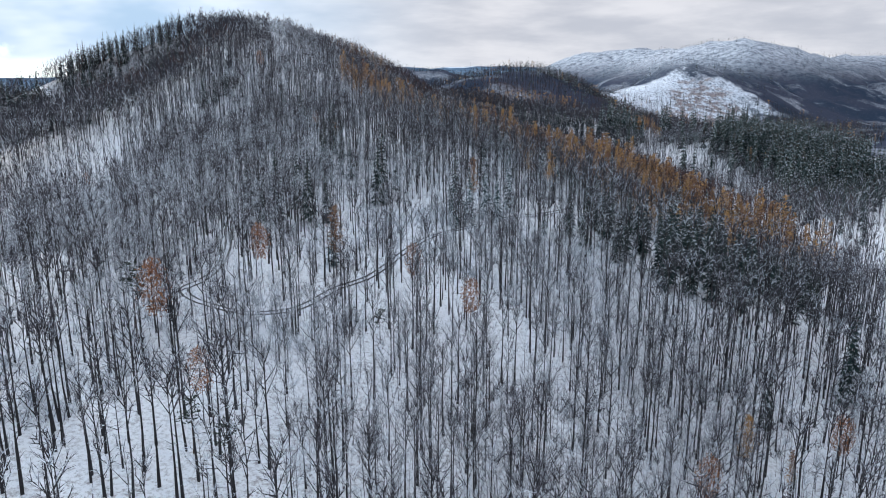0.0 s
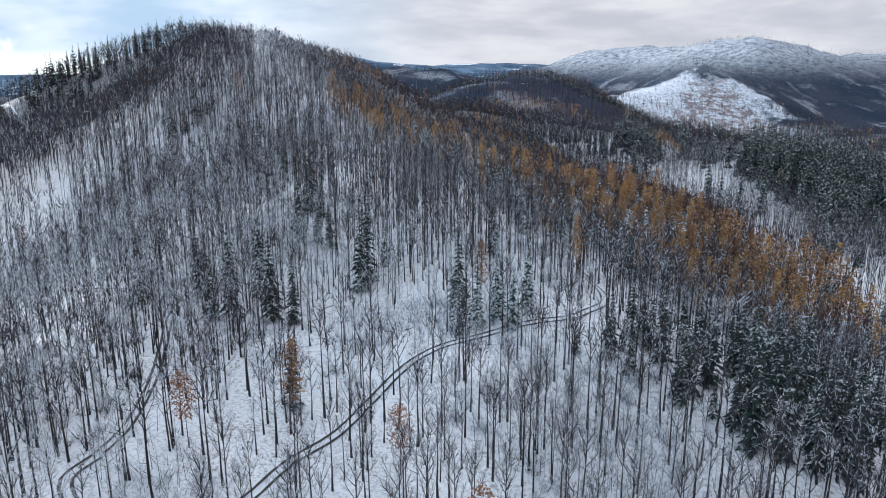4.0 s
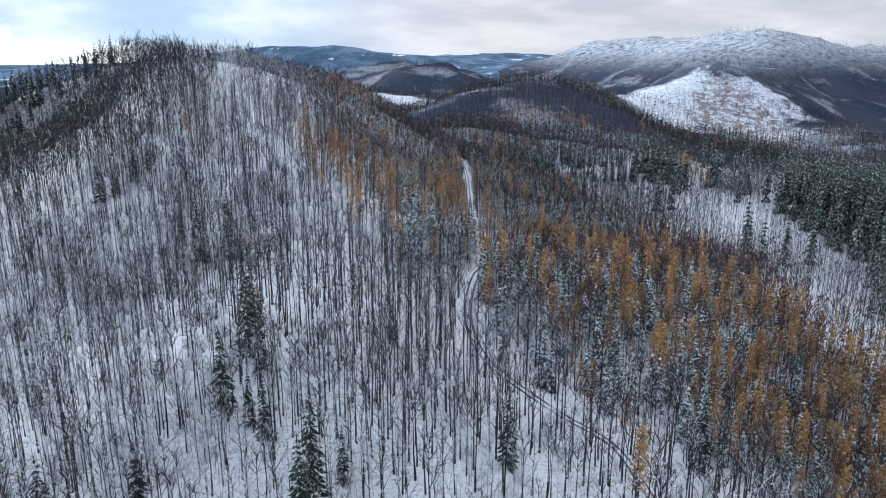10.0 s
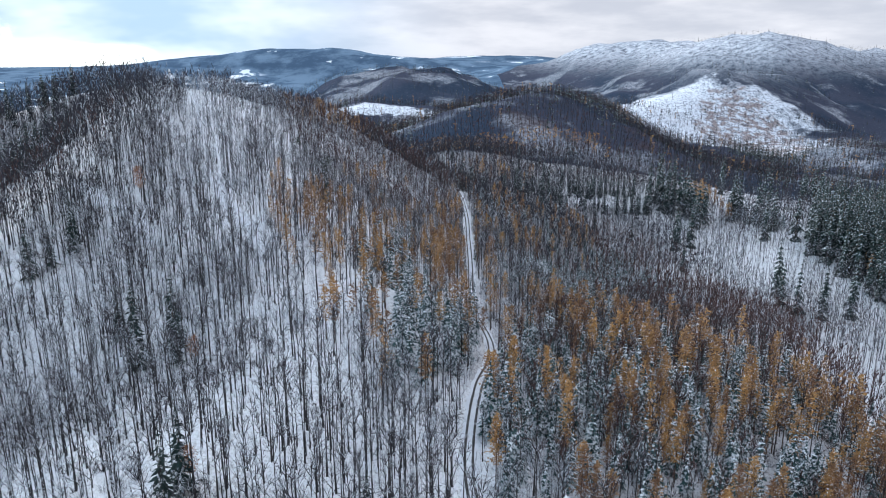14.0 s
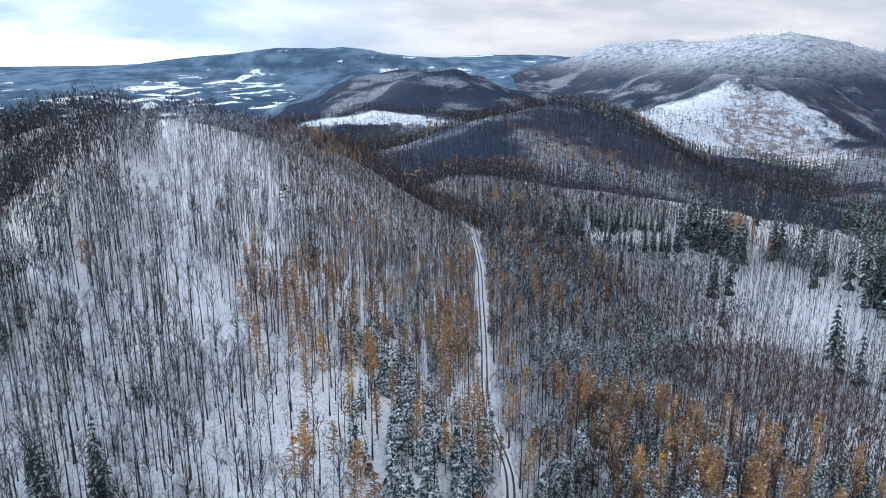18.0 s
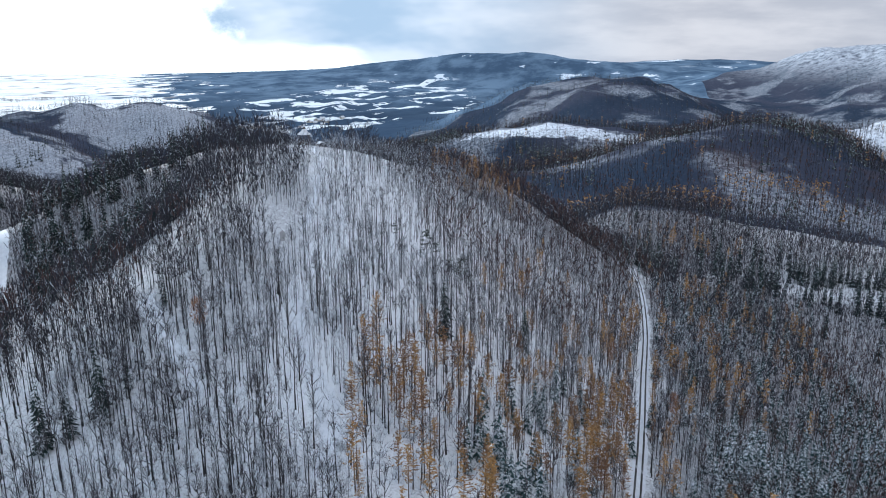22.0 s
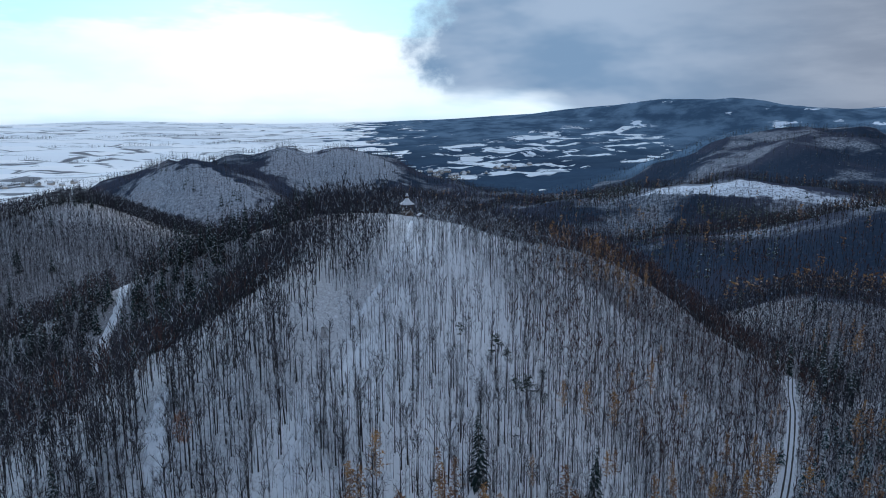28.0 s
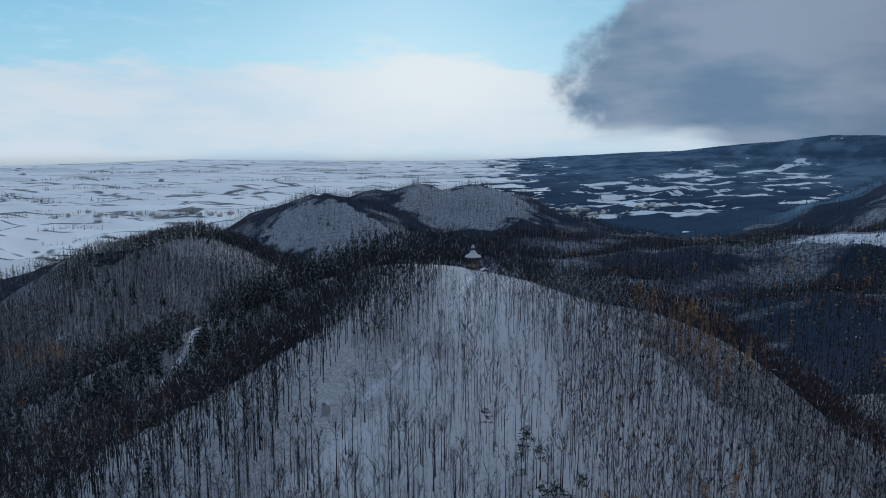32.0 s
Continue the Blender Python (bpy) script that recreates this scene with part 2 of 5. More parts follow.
def paint_snow_ground(g):
    where = place(g)
    colour = g.mix(g.noise(where, 0.05, 4.0), (0.66, 0.685, 0.73), (0.82, 0.835, 0.865))
    fine = g.noise(where, 1.6, 5.0, 0.75)
    at = g.node("ShaderNodeSeparateXYZ")
    g.put(at.inputs[0], where)
    flank = g.math("ADD", g.math("ADD", at.outputs[0], g.math("MULTIPLY", g.math("SUBTRACT", g.noise(where, 0.035, 3.0), 0.5), 50.0)), g.math("MULTIPLY", g.math("SUBTRACT", at.outputs[1], 426.0), 0.30))
    # litter and specks thin out on the upper slope, which leaves it whiter
    upper_slope = g.math("MULTIPLY", g.math("MULTIPLY", g.step(at.outputs[1], 360.0, 420.0), g.step(at.outputs[0], 18.0, 4.0)), g.step(flank, -99.0, -87.0))
    rough = g.math("SUBTRACT", 1.0, g.math("MULTIPLY", upper_slope, 0.85))
    litter = g.math("MULTIPLY", g.step(g.noise(where, 0.8, 4.0, 0.7), 0.50, 0.70), g.step(g.noise(where, 0.045, 3.0), 0.36, 0.58))
    colour = g.mix(g.math("MULTIPLY", g.math("MULTIPLY", litter, rough), 0.7), colour, (0.17, 0.14, 0.135))
    colour = g.mix(g.math("MULTIPLY", g.math("MULTIPLY", g.step(fine, 0.44, 0.66), rough), 0.5), colour, (0.20, 0.185, 0.195))
    # a patchy dark tone covers the floor of the thick stands
    thick = g.math("MULTIPLY", g.math("MULTIPLY", g.step(flank, -89.0, -104.0), 0.45), g.step(at.outputs[1], 370.0, 430.0))
    thick = g.math("MAXIMUM", thick, g.math("MULTIPLY", g.step(at.outputs[0], -150.0, -220.0), 0.82))
    for share, *row in ((0.55, 84, 400, 74, 160), (0.8, 140, 500, 60, 40), (0.9, 66, 565, 52, 110), (0.7, 44, 460, 28, 60), (0.65, 96, 480, 40, 60), (0.7, 105, 605, 50, 60), (0.55, -10, 590, 40, 22), (1.0, -30, 720, 120, 90), (0.9, -50, 612, 70, 26), (0.5, 60, 735, 110, 60), (0.2, 235, 560, 120, 170)):
        thick = g.math("MAXIMUM", thick, g.math("MULTIPLY", ellipse(g, at, *row), share))
    dark_floor = g.step(g.noise(where, 0.7, 5.0, 0.75), 0.30, 0.52)
    dark_floor = g.math("MULTIPLY", dark_floor, g.step(g.noise(where, 0.03, 3.0), 0.16, 0.40))
    return g.mix(g.math("MULTIPLY", g.math("MULTIPLY", dark_floor, thick), 0.9), colour, (0.082, 0.077, 0.090))


def bump_snow(g):
    return g.noise(place(g), 0.55, 4.0, 0.6), 0.5


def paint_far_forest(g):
    where = place(g)
    at = g.node("ShaderNodeSeparateXYZ")
    g.put(at.inputs[0], where)
    stems = g.noise(g.stretch(where, (1, 1, 0.3)), 0.20, 4.0, 0.8)
    # haze is painted in: bluish wood, its brown stands fading out with distance
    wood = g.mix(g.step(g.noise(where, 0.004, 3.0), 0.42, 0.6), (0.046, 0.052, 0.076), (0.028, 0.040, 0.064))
    wood = g.mix(g.math("MULTIPLY", g.math("MULTIPLY", g.step(g.noise(where, 0.012, 3.0), 0.55, 0.7), g.step(at.outputs[1], 1650.0, 1350.0)), 0.5), wood, (0.075, 0.046, 0.042))
    snow = g.mix(g.noise(where, 0.03, 2.0), (0.58, 0.62, 0.69), (0.76, 0.79, 0.85))
    # open beech slopes, close stands, bare clearings
    open_wood = g.step(g.noise(where, 0.0062, 4.0, 0.6), 0.50, 0.62)
    # snow between stems on two western faces, whitened to paint in their light
    faces = g.math("MAXIMUM", ellipse(g, at, -1130, 1245, 210, 80), ellipse(g, at, -1105, 1650, 190, 130))
    faces = g.math("MULTIPLY", faces, g.math("MULTIPLY", g.step(stems, 0.12, 0.92), 0.85))
    for row in ((-530, 672, 80, 34), (-250, 1390, 120, 60), (40, 1330, 130, 50), (560, 1900, 200, 160)):
        open_wood = g.math("MAXIMUM", open_wood, ellipse(g, at, *row))
    show = g.math("ADD", g.math("MULTIPLY", g.math("MULTIPLY", g.step(stems, 0.30, 0.72), open_wood), 0.46), g.math("MULTIPLY", g.step(stems, 0.52, 0.7), 0.06))
    clear = g.math("MAXIMUM", ellipse(g, at, -150, 1366, 110, 34), g.math("MULTIPLY", ellipse(g, at, 20, 1352, 130, 14), 0.8))
    clear = g.math("MAXIMUM", clear, g.math("MULTIPLY", ellipse(g, at, 510, 1480, 190, 200), 0.95))
    clear = g.math("MULTIPLY", clear, g.step(g.noise(g.stretch(where, (1, 1, 0.5)), 0.24, 4.0, 0.8), 0.34, 0.54))
    east = g.math("MULTIPLY", g.step(at.outputs[0], 200.0, 520.0), g.step(at.outputs[1], 1500.0, 1750.0))
    mottle = g.step(g.noise(g.stretch(where, (1, 1, 0.5)), 0.05, 6.0, 0.8), 0.28, 0.64)
    # white frost on the heights, strengthened to paint in the mountain's haze
    frost_haze = g.math("MULTIPLY", g.math("MULTIPLY", g.step(at.outputs[2], -30.0, 110.0), mottle), g.math("MULTIPLY", east, 0.72))
    scrub = g.math("MULTIPLY", ellipse(g, at, 570, 1450, 95, 170), g.step(g.noise(where, 0.06, 4.0, 0.7), 0.40, 0.56))
    cover = g.mix(g.math("MULTIPLY", scrub, 0.75), snow, (0.20, 0.12, 0.09))
    return g.mix(g.math("MAXIMUM", g.math("MAXIMUM", show, faces), g.math("MAXIMUM", frost_haze, clear)), wood, cover)


def paint_fields(g):
    where = place(g)
    flat = g.stretch(where, (1, 1, 0))
    wobble = g.node("ShaderNodeVectorMath", operation="ADD")
    shift = g.node("ShaderNodeTexNoise")
    g.put(shift.inputs["Vector"], flat)
    shift.inputs["Scale"].default_value = 0.004
    grow = g.node("ShaderNodeVectorMath", operation="SCALE")
    g.put(grow.inputs[0], shift.outputs[1])
    grow.inputs[3].default_value = 160.0
    g.put(wobble.inputs[0], flat)
    g.put(wobble.inputs[1], grow.outputs[0])
    along = g.stretch(wobble.outputs[0], (1, 1, 0), (0, 0, -0.75))
    parcels = g.stretch(along, (0.0026, 0.0085, 1))
    cells = g.node("ShaderNodeTexVoronoi")
    g.put(cells.inputs["Vector"], parcels)
    cells.inputs["Scale"].default_value = 1.0
    tone = g.node("ShaderNodeSeparateXYZ")
    g.put(tone.inputs[0], cells.outputs["Color"])
    rim = g.node("ShaderNodeTexVoronoi", feature="DISTANCE_TO_EDGE")
    g.put(rim.inputs["Vector"], parcels)
    rim.inputs["Scale"].default_value = 1.0
    field = g.mix(tone.outputs[0], (0.86, 0.89, 0.92), (0.95, 0.95, 0.95))
    field = g.mix(g.math("MULTIPLY", g.step(tone.outputs[1], 0.86, 0.90), 0.25), field, (0.24, 0.27, 0.31))
    hedge = g.math("MULTIPLY", g.step(rim.outputs["Distance"], 0.05, 0.02), g.step(g.noise(flat, 0.006, 3.0), 0.46, 0.52))
    field = g.mix(g.math("MULTIPLY", hedge, 0.85), field, (0.10, 0.105, 0.12))
    # woods: everywhere but over the open plain in the west and the basin with the village
    at = g.node("ShaderNodeSeparateXYZ")
    g.put(at.inputs[0], where)
    px, py = at.outputs[0], at.outputs[1]
    west = g.step(g.math("ADD", g.math("MULTIPLY", px, -0.75), g.math("MULTIPLY", py, -0.62)), -1000.0, 400.0)
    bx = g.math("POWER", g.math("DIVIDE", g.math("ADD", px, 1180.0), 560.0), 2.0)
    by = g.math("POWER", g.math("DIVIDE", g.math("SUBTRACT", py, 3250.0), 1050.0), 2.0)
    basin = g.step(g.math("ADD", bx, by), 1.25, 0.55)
    free = g.math("MAXIMUM", g.math("MULTIPLY", west, 1.35), g.math("MULTIPLY", basin, 0.46))
    # the sunlit west stays white; the basin's weaker light is mixed into its fields
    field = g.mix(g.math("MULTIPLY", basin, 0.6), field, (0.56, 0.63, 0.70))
    patch = g.noise(g.stretch(along, (0.85, 1.25, 1)), 0.0062, 5.0, 0.6)
    bound = g.math("ADD", 0.29, g.math("MULTIPLY", free, 0.36))
    wood = g.step(g.math("SUBTRACT", patch, bound), -0.006, 0.006)
    # the blue of distance haze is painted into the wood colour
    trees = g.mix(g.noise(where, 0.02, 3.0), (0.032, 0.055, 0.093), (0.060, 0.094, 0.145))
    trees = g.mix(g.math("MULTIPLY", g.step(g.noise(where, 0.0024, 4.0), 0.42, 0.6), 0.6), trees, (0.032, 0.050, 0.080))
    # higher ground lies farther off: paler, with more haze in its colour
    hazed = g.mix(g.step(g.noise(where, 0.006, 5.0, 0.65), 0.36, 0.64), (0.056, 0.092, 0.145), (0.140, 0.205, 0.285))
    trees = g.mix(g.step(at.outputs[2], -140.0, -60.0), trees, hazed)
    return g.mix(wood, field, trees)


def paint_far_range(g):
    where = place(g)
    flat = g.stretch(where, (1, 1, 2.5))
    # pale blue aerial haze put into the range's forest colour, no frost
    frost_haze = g.mix(g.step(g.noise(where, 0.006, 5.0, 0.65), 0.36, 0.64), (0.056, 0.092, 0.145), (0.140, 0.205, 0.285))
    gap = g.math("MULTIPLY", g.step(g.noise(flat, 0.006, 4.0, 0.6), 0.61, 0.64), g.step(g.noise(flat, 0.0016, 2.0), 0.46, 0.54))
    return g.mix(gap, frost_haze, (0.68, 0.74, 0.82))


M["snow"] = material("snowy_forest_floor", paint_snow_ground, 0.7, bump_snow, 0.25)
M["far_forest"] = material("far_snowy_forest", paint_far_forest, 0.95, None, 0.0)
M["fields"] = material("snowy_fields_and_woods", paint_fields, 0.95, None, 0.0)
M["far_range"] = material("hazed_far_forest", paint_far_range, 0.95, None, 0.0)
def paint_rut(g):
    where = place(g)
    mud = g.mix(g.noise(where, 0.8, 4.0, 0.7), (0.018, 0.017, 0.018), (0.085, 0.08, 0.08))
    slush = g.step(g.noise(where, 0.22, 4.0, 0.65), 0.58, 0.70)
    return g.mix(g.math("MULTIPLY", slush, 0.7), mud, (0.58, 0.60, 0.64))


M["rut"] = material("muddy_wheel_ruts", paint_rut, 0.55)
M["track_snow"] = material("packed_track_snow", lambda g: g.mix(g.noise(place(g), 0.5, 4.0, 0.65), (0.55, 0.57, 0.62), (0.80, 0.83, 0.88)), 0.7, bump_snow)
M["planks"] = material("weathered_grey_wood", lambda g: g.mix(g.noise(g.stretch(place(g), (6, 6, 0.6)), 1.0, 3.0), (0.06, 0.045, 0.038), (0.15, 0.12, 0.10)), 0.85)
M["roof_snow"] = material("snow_on_roof", lambda g: g.mix(g.noise(place(g), 0.9, 3.0), (0.42, 0.42, 0.44), (0.80, 0.83, 0.87)), 0.8)
M["stone"] = material("grey_weathered_stone", lambda g: g.mix(g.noise(place(g), 1.4, 4.0, 0.65), (0.34, 0.34, 0.35), (0.55, 0.55, 0.56)), 0.9)
M["plaster"] = material("pale_house_plaster", lambda g: g.mix(g.noise(place(g), 0.3, 2.0), (0.38, 0.34, 0.30), (0.62, 0.58, 0.52)), 0.9)


# ---------------------------------------------------------------- the lie of the land
# hills: x, y, height, half widths, turn
SUMMIT_RIDGE = [   # the hill with the pavilion and its shoulders
    (-147, 569, 89.9, 73, 60, 0.52),
    (-111, 467, 63.5, 58, 61, 0.14),
    (-75, 375, 33.8, 66, 59, -0.03),
    (-264, 567, 62.9, 72, 32, 0.32),
    (1, 593, 25.0, 54, 89, 0.02),
    (28, 453, 28.4, 36, 89, -0.03),
    (3, 275, 33.8, 39, 74, 0.17),
    (-69, 265, 20.0, 40, 48, -0.04),
    (-87, 135, 36.5, 67, 93, -0.00),
    (-335, 481, 40.4, 57, 49, -0.04),
    (-50, 604, 18.0, 48, 36, 0.0),
    (-150, 563, -3.0, 18, 14, 0.0),
]
FOOT_SPURS = [   # spurs and hollows round its foot
    (70, 156, 24.7, 42, 40, -0.20),
    (-67, -29, 24.6, 166, 77, -0.08),
    (90, 357, 23.3, 32, 130, -0.31),
    (-48, 462, 15.1, 32, 117, -0.01),
    (-94, 647, 33.7, 41, 33, 0.03),
    (137, 680, 15.7, 88, 39, 0.11),
    (-4, 684, 6.3, 78, 81, 0.00),
    (247, 596, 24.1, 63, 52, 0.09),
    (-213, 389, 45.7, 71, 105, 0.18),
    (-6, 108, 4.8, 40, 44, -0.01),
    (72, 572, 13.0, 30, 42, 0.0),
    (2, 757, 20.0, 40, 36, 0.0),
    (-442, 667, 24.0, 70, 46, 0.3),
]
MIDDLE_RIDGES = [   # ridges behind it
    (92, 781, 36.2, 124, 76, -0.06),
    (299, 805, 8.2, 121, 99, 0.00),
    (75, 1044, 64.5, 181, 124, -0.02),
    (200, 1250, 62.2, 78, 208, -0.50),
    (470, 1072, -14.0, 130, 110, -0.02),
    (-146, 1409, 61.1, 190, 95, -0.17),
    (-589, 668, 64.1, 136, 80, 0.43),
    (-827, 675, 47.6, 184, 147, 0.04),
    (355, 1583, 30.9, 193, 98, 0.32),
]
RIGHT_HILLS = [   # hills further out
    (624, 1738, 132.5, 162, 130, -0.07),
    (810, 2034, 163.9, 162, 176, -0.01),
    (-111, 2511, 167.1, 276, 478, -0.11),
    (-402, 2317, 39.2, 134, 210, 0.02),
    (3, 1980, 95.6, 212, 244, -0.00),
    (-1175, 1305, 108.3, 184, 87, -0.03),
    (-1201, 1776, 125.1, 217, 162, 0.05),
    (-749, 1620, 60.4, 215, 206, -0.00),
    (-1448, 1493, 99.8, 215, 183, -0.01),
]
FAR_MOUNTAINS = [   # mountains and the far range
    (1104, 2774, 228.8, 349, 333, 0.01),
    (857, 3595, 197.7, 312, 303, -0.00),
    (1929, 3129, 169.6, 574, 315, -0.06),
    (368, 3862, 49.6, 345, 326, -0.00),
    (-853, 4483, 118.2, 727, 195, -0.25),
    (-1787, 4257, 30.0, 394, 262, 0.64),
    (320, 4816, 102.3, 705, 321, 0.07),
    (-1100, 4490, 24.0, 170, 130, 0.0),
    (-640, 4590, 28.0, 130, 130, 0.0),
]
ALL_HILLS = SUMMIT_RIDGE + FOOT_SPURS + MIDDLE_RIDGES + RIGHT_HILLS + FAR_MOUNTAINS


def height(x, y):
    x, y = np.asarray(x, float), np.asarray(y, float)
    d = np.sqrt((x - 38) ** 2 + (y - 352) ** 2)
    u = ((x - 350) / 1450) ** 2 + ((y - 650) / 1250) ** 2
    west = np.clip((np.degrees(np.arctan2(38 - x, y - 352)) - 22) / 22, 0, 1)
    z = -190 + (0.058 - 0.017 * west) * np.maximum(d - 1500, 0) + 100 * np.exp(-u ** 3)
    for cx, cy, h, sx, sy, turn in ALL_HILLS:
        c, s = math.cos(turn), math.sin(turn)
        dx, dy = x - cx, y - cy
        z = z + h * np.exp(-0.5 * (((c * dx + s * dy) / sx) ** 2 + ((c * dy - s * dx) / sy) ** 2))
    # small hollows and gullies
    z = z + 0.55 * np.sin(x / 9.0 + 1.7 * np.sin(y / 23.0)) * np.sin(y / 11.0 + 0.6)
    z = z + 1.6 * np.sin(x / 31.0 + 1.4 * np.sin(y / 47.0)) * np.sin(y / 38.0 + 0.9 * np.sin(x / 55.0))
    grow = np.clip((d - 300) / 1200, 0, 1) * np.clip((4600 - d) / 1500, 0, 1)
    z = z + grow * (7 * np.sin(x / 61.0 + 2 * np.sin(y / 140.0)) * np.sin(y / 83.0) + 4 * np.sin(x / 27.0 + y / 39.0)
                  + np.clip((d - 1500) / 900, 0, 1) * np.clip((x + 500) / 400, 0, 1) * (9 - 16 * np.abs(np.sin(x / 150.0 + 1.6 * np.sin(y / 260.0) + 0.8 * np.sin(x / 90.0)))))
    # spurs and gullies of the further hills
    spur = np.clip((d - 480) / 350, 0, 1) * np.clip((4300 - d) / 1500, 0, 1)
    z = z + spur * (6 * (1 - 2 * np.abs(np.sin(x / 105.0 + 1.3 * np.sin(y / 130.0) + 0.7 * np.sin((x + y) / 71.0))))
                  + 3 * (1 - 2 * np.abs(np.sin(y / 64.0 + 1.2 * np.sin(x / 77.0) + 0.5 * np.sin((x - y) / 39.0)))))
    return z


def mesh_of(name, verts, faces, mats, index=None, smooth=False):
    """One triangle (or quad) mesh from arrays."""
    verts, faces = np.asarray(verts, np.float32), np.asarray(faces, np.int32)
    me = bpy.data.meshes.new(name)
    n, k = faces.shape
    me.vertices.add(len(verts))
    me.vertices.foreach_set("co", verts.ravel())
    me.loops.add(n * k)
    me.loops.foreach_set("vertex_index", faces.ravel())
    me.polygons.add(n)
    me.polygons.foreach_set("loop_start", np.arange(0, n * k, k, dtype=np.int32))
    if index is not None:
        me.polygons.foreach_set("material_index", np.asarray(index, np.int32))
    me.polygons.foreach_set("use_smooth", np.full(n, smooth, dtype=bool))
    for m in mats:
        me.materials.append(M[m])
    me.update(calc_edges=True)
    return me


def spread(low, high, step, end, ratio=1.075):
    """Even steps from low to high, then ever wider ones out to the end."""
    inner = list(np.arange(low, high + 0.1, step))
    for way, edge in ((1, high), (-1, low)):
        at, s = edge, step
        while abs(at) < end:
            s = min(s * ratio, 170)
            at += way * s
            inner.append(at)
    return np.array(sorted(inner))


def build_ground():
    xs, ys = spread(-420, 320, 5.0, 4680, 1.05), spread(-60, 740, 5.0, 4900, 1.05)
    gx, gy = np.meshgrid(xs, ys)
    gz = height(gx, gy)
    r, c = gx.shape
    ids = np.arange(r * c).reshape(r, c)
    faces = np.stack([ids[:-1, :-1], ids[:-1, 1:], ids[1:, 1:], ids[1:, :-1]], -1).reshape(-1, 4)
    mx = ((gx[:-1, :-1] + gx[1:, 1:]) / 2).ravel()
    my = ((gy[:-1, :-1] + gy[1:, 1:]) / 2).ravel()
    mz = ((gz[:-1, :-1] + gz[1:, 1:]) / 2).ravel()
    d = np.hypot(mx - 38, my - 352)
    above = mz - (-190 + 0.058 * np.maximum(d - 1500, 0))
    rim = 40 * np.sin(mx / 37.0 + 2 * np.sin(my / 51.0)) + 25 * np.sin(my / 17.0 + mx / 23.0)
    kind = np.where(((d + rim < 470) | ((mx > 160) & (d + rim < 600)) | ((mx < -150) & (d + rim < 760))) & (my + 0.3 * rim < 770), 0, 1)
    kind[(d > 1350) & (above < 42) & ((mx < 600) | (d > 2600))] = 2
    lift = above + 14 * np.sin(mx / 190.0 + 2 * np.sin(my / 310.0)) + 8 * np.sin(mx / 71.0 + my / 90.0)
    # distant faces take the material that has haze in its colour
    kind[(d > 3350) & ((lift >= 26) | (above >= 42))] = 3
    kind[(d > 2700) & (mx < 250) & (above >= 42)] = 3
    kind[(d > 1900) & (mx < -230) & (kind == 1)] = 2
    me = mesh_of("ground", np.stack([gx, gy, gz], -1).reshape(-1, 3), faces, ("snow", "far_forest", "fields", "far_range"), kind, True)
    tagged(new("ground", me), "snow-covered forested hills running out to a white plain", "ground", kind="structure")


build_ground()


# ---------------------------------------------------------------- forest tracks
def smooth_line(points, step=2.0):
    """Catmull-Rom through the points, at even steps."""
    p = np.array(points, float)
    p = np.vstack([2 * p[0] - p[1], p, 2 * p[-1] - p[-2]])
    out = []
    for a, b, c, d in zip(p[:-3], p[1:-2], p[2:-1], p[3:]):
        n = max(2, int(np.hypot(*(c - b)) / step))
        t = np.linspace(0, 1, n, endpoint=False)[:, None]
        out.append(0.5 * (2 * b + (c - a) * t + (2 * a - 5 * b + 4 * c - d) * t ** 2 + (3 * b - a - 3 * c + d) * t ** 3))
    return np.vstack(out + [p[-2:-1]])


MAIN_TRACK = smooth_line([(-55, 129), (-56.2, 122), (-52, 116), (-46, 113), (-40, 112), (-33, 116), (-29, 122), (-25, 131), (-19, 140),
                          (-14, 151), (-7, 164), (0, 171), (10, 174), (20, 177), (29, 179), (35, 185), (40, 193), (42.5, 206), (42, 216),
                          (40, 228), (37, 235), (29, 241), (21, 249), (15, 256), (11, 265), (9, 280), (10, 300), (13, 325), (17, 345),
                          (18.5, 362), (17.5, 376), (14.5, 392), (14, 412), (15, 455), (15.5, 500), (16, 545), (13, 590), (10, 612), (7, 645)])
SIDE_TRACK = smooth_line([(-55, 130), (-54.5, 140), (-56.5, 155), (-61, 172), (-66, 190), (-67, 206)])
UPPER_TRACK = smooth_line([(-140, 246), (-117, 230), (-99, 217), (-86, 212)])
WEST_RIDE = smooth_line([(-330, 545), (-300, 522), (-280, 500), (-262, 482), (-240, 468)])
SLOPE_RIDE = smooth_line([(-142, 428), (-122, 409), (-104, 396), (-96, 384)])
SUMMIT_PATH = smooth_line([(-147, 566), (-134, 545), (-126, 528), (-119, 510), (-113, 492), (-108, 474)])
# kept free of trees to fit the camera's view of the pavilion
PAVILION_SIGHTLINE = smooth_line([(-160, 582), (-150, 564), (-140, 545)])
LARCH_RIDE = smooth_line([(-92, 436), (-84, 422), (-75, 408), (-62, 393), (-55, 374)])


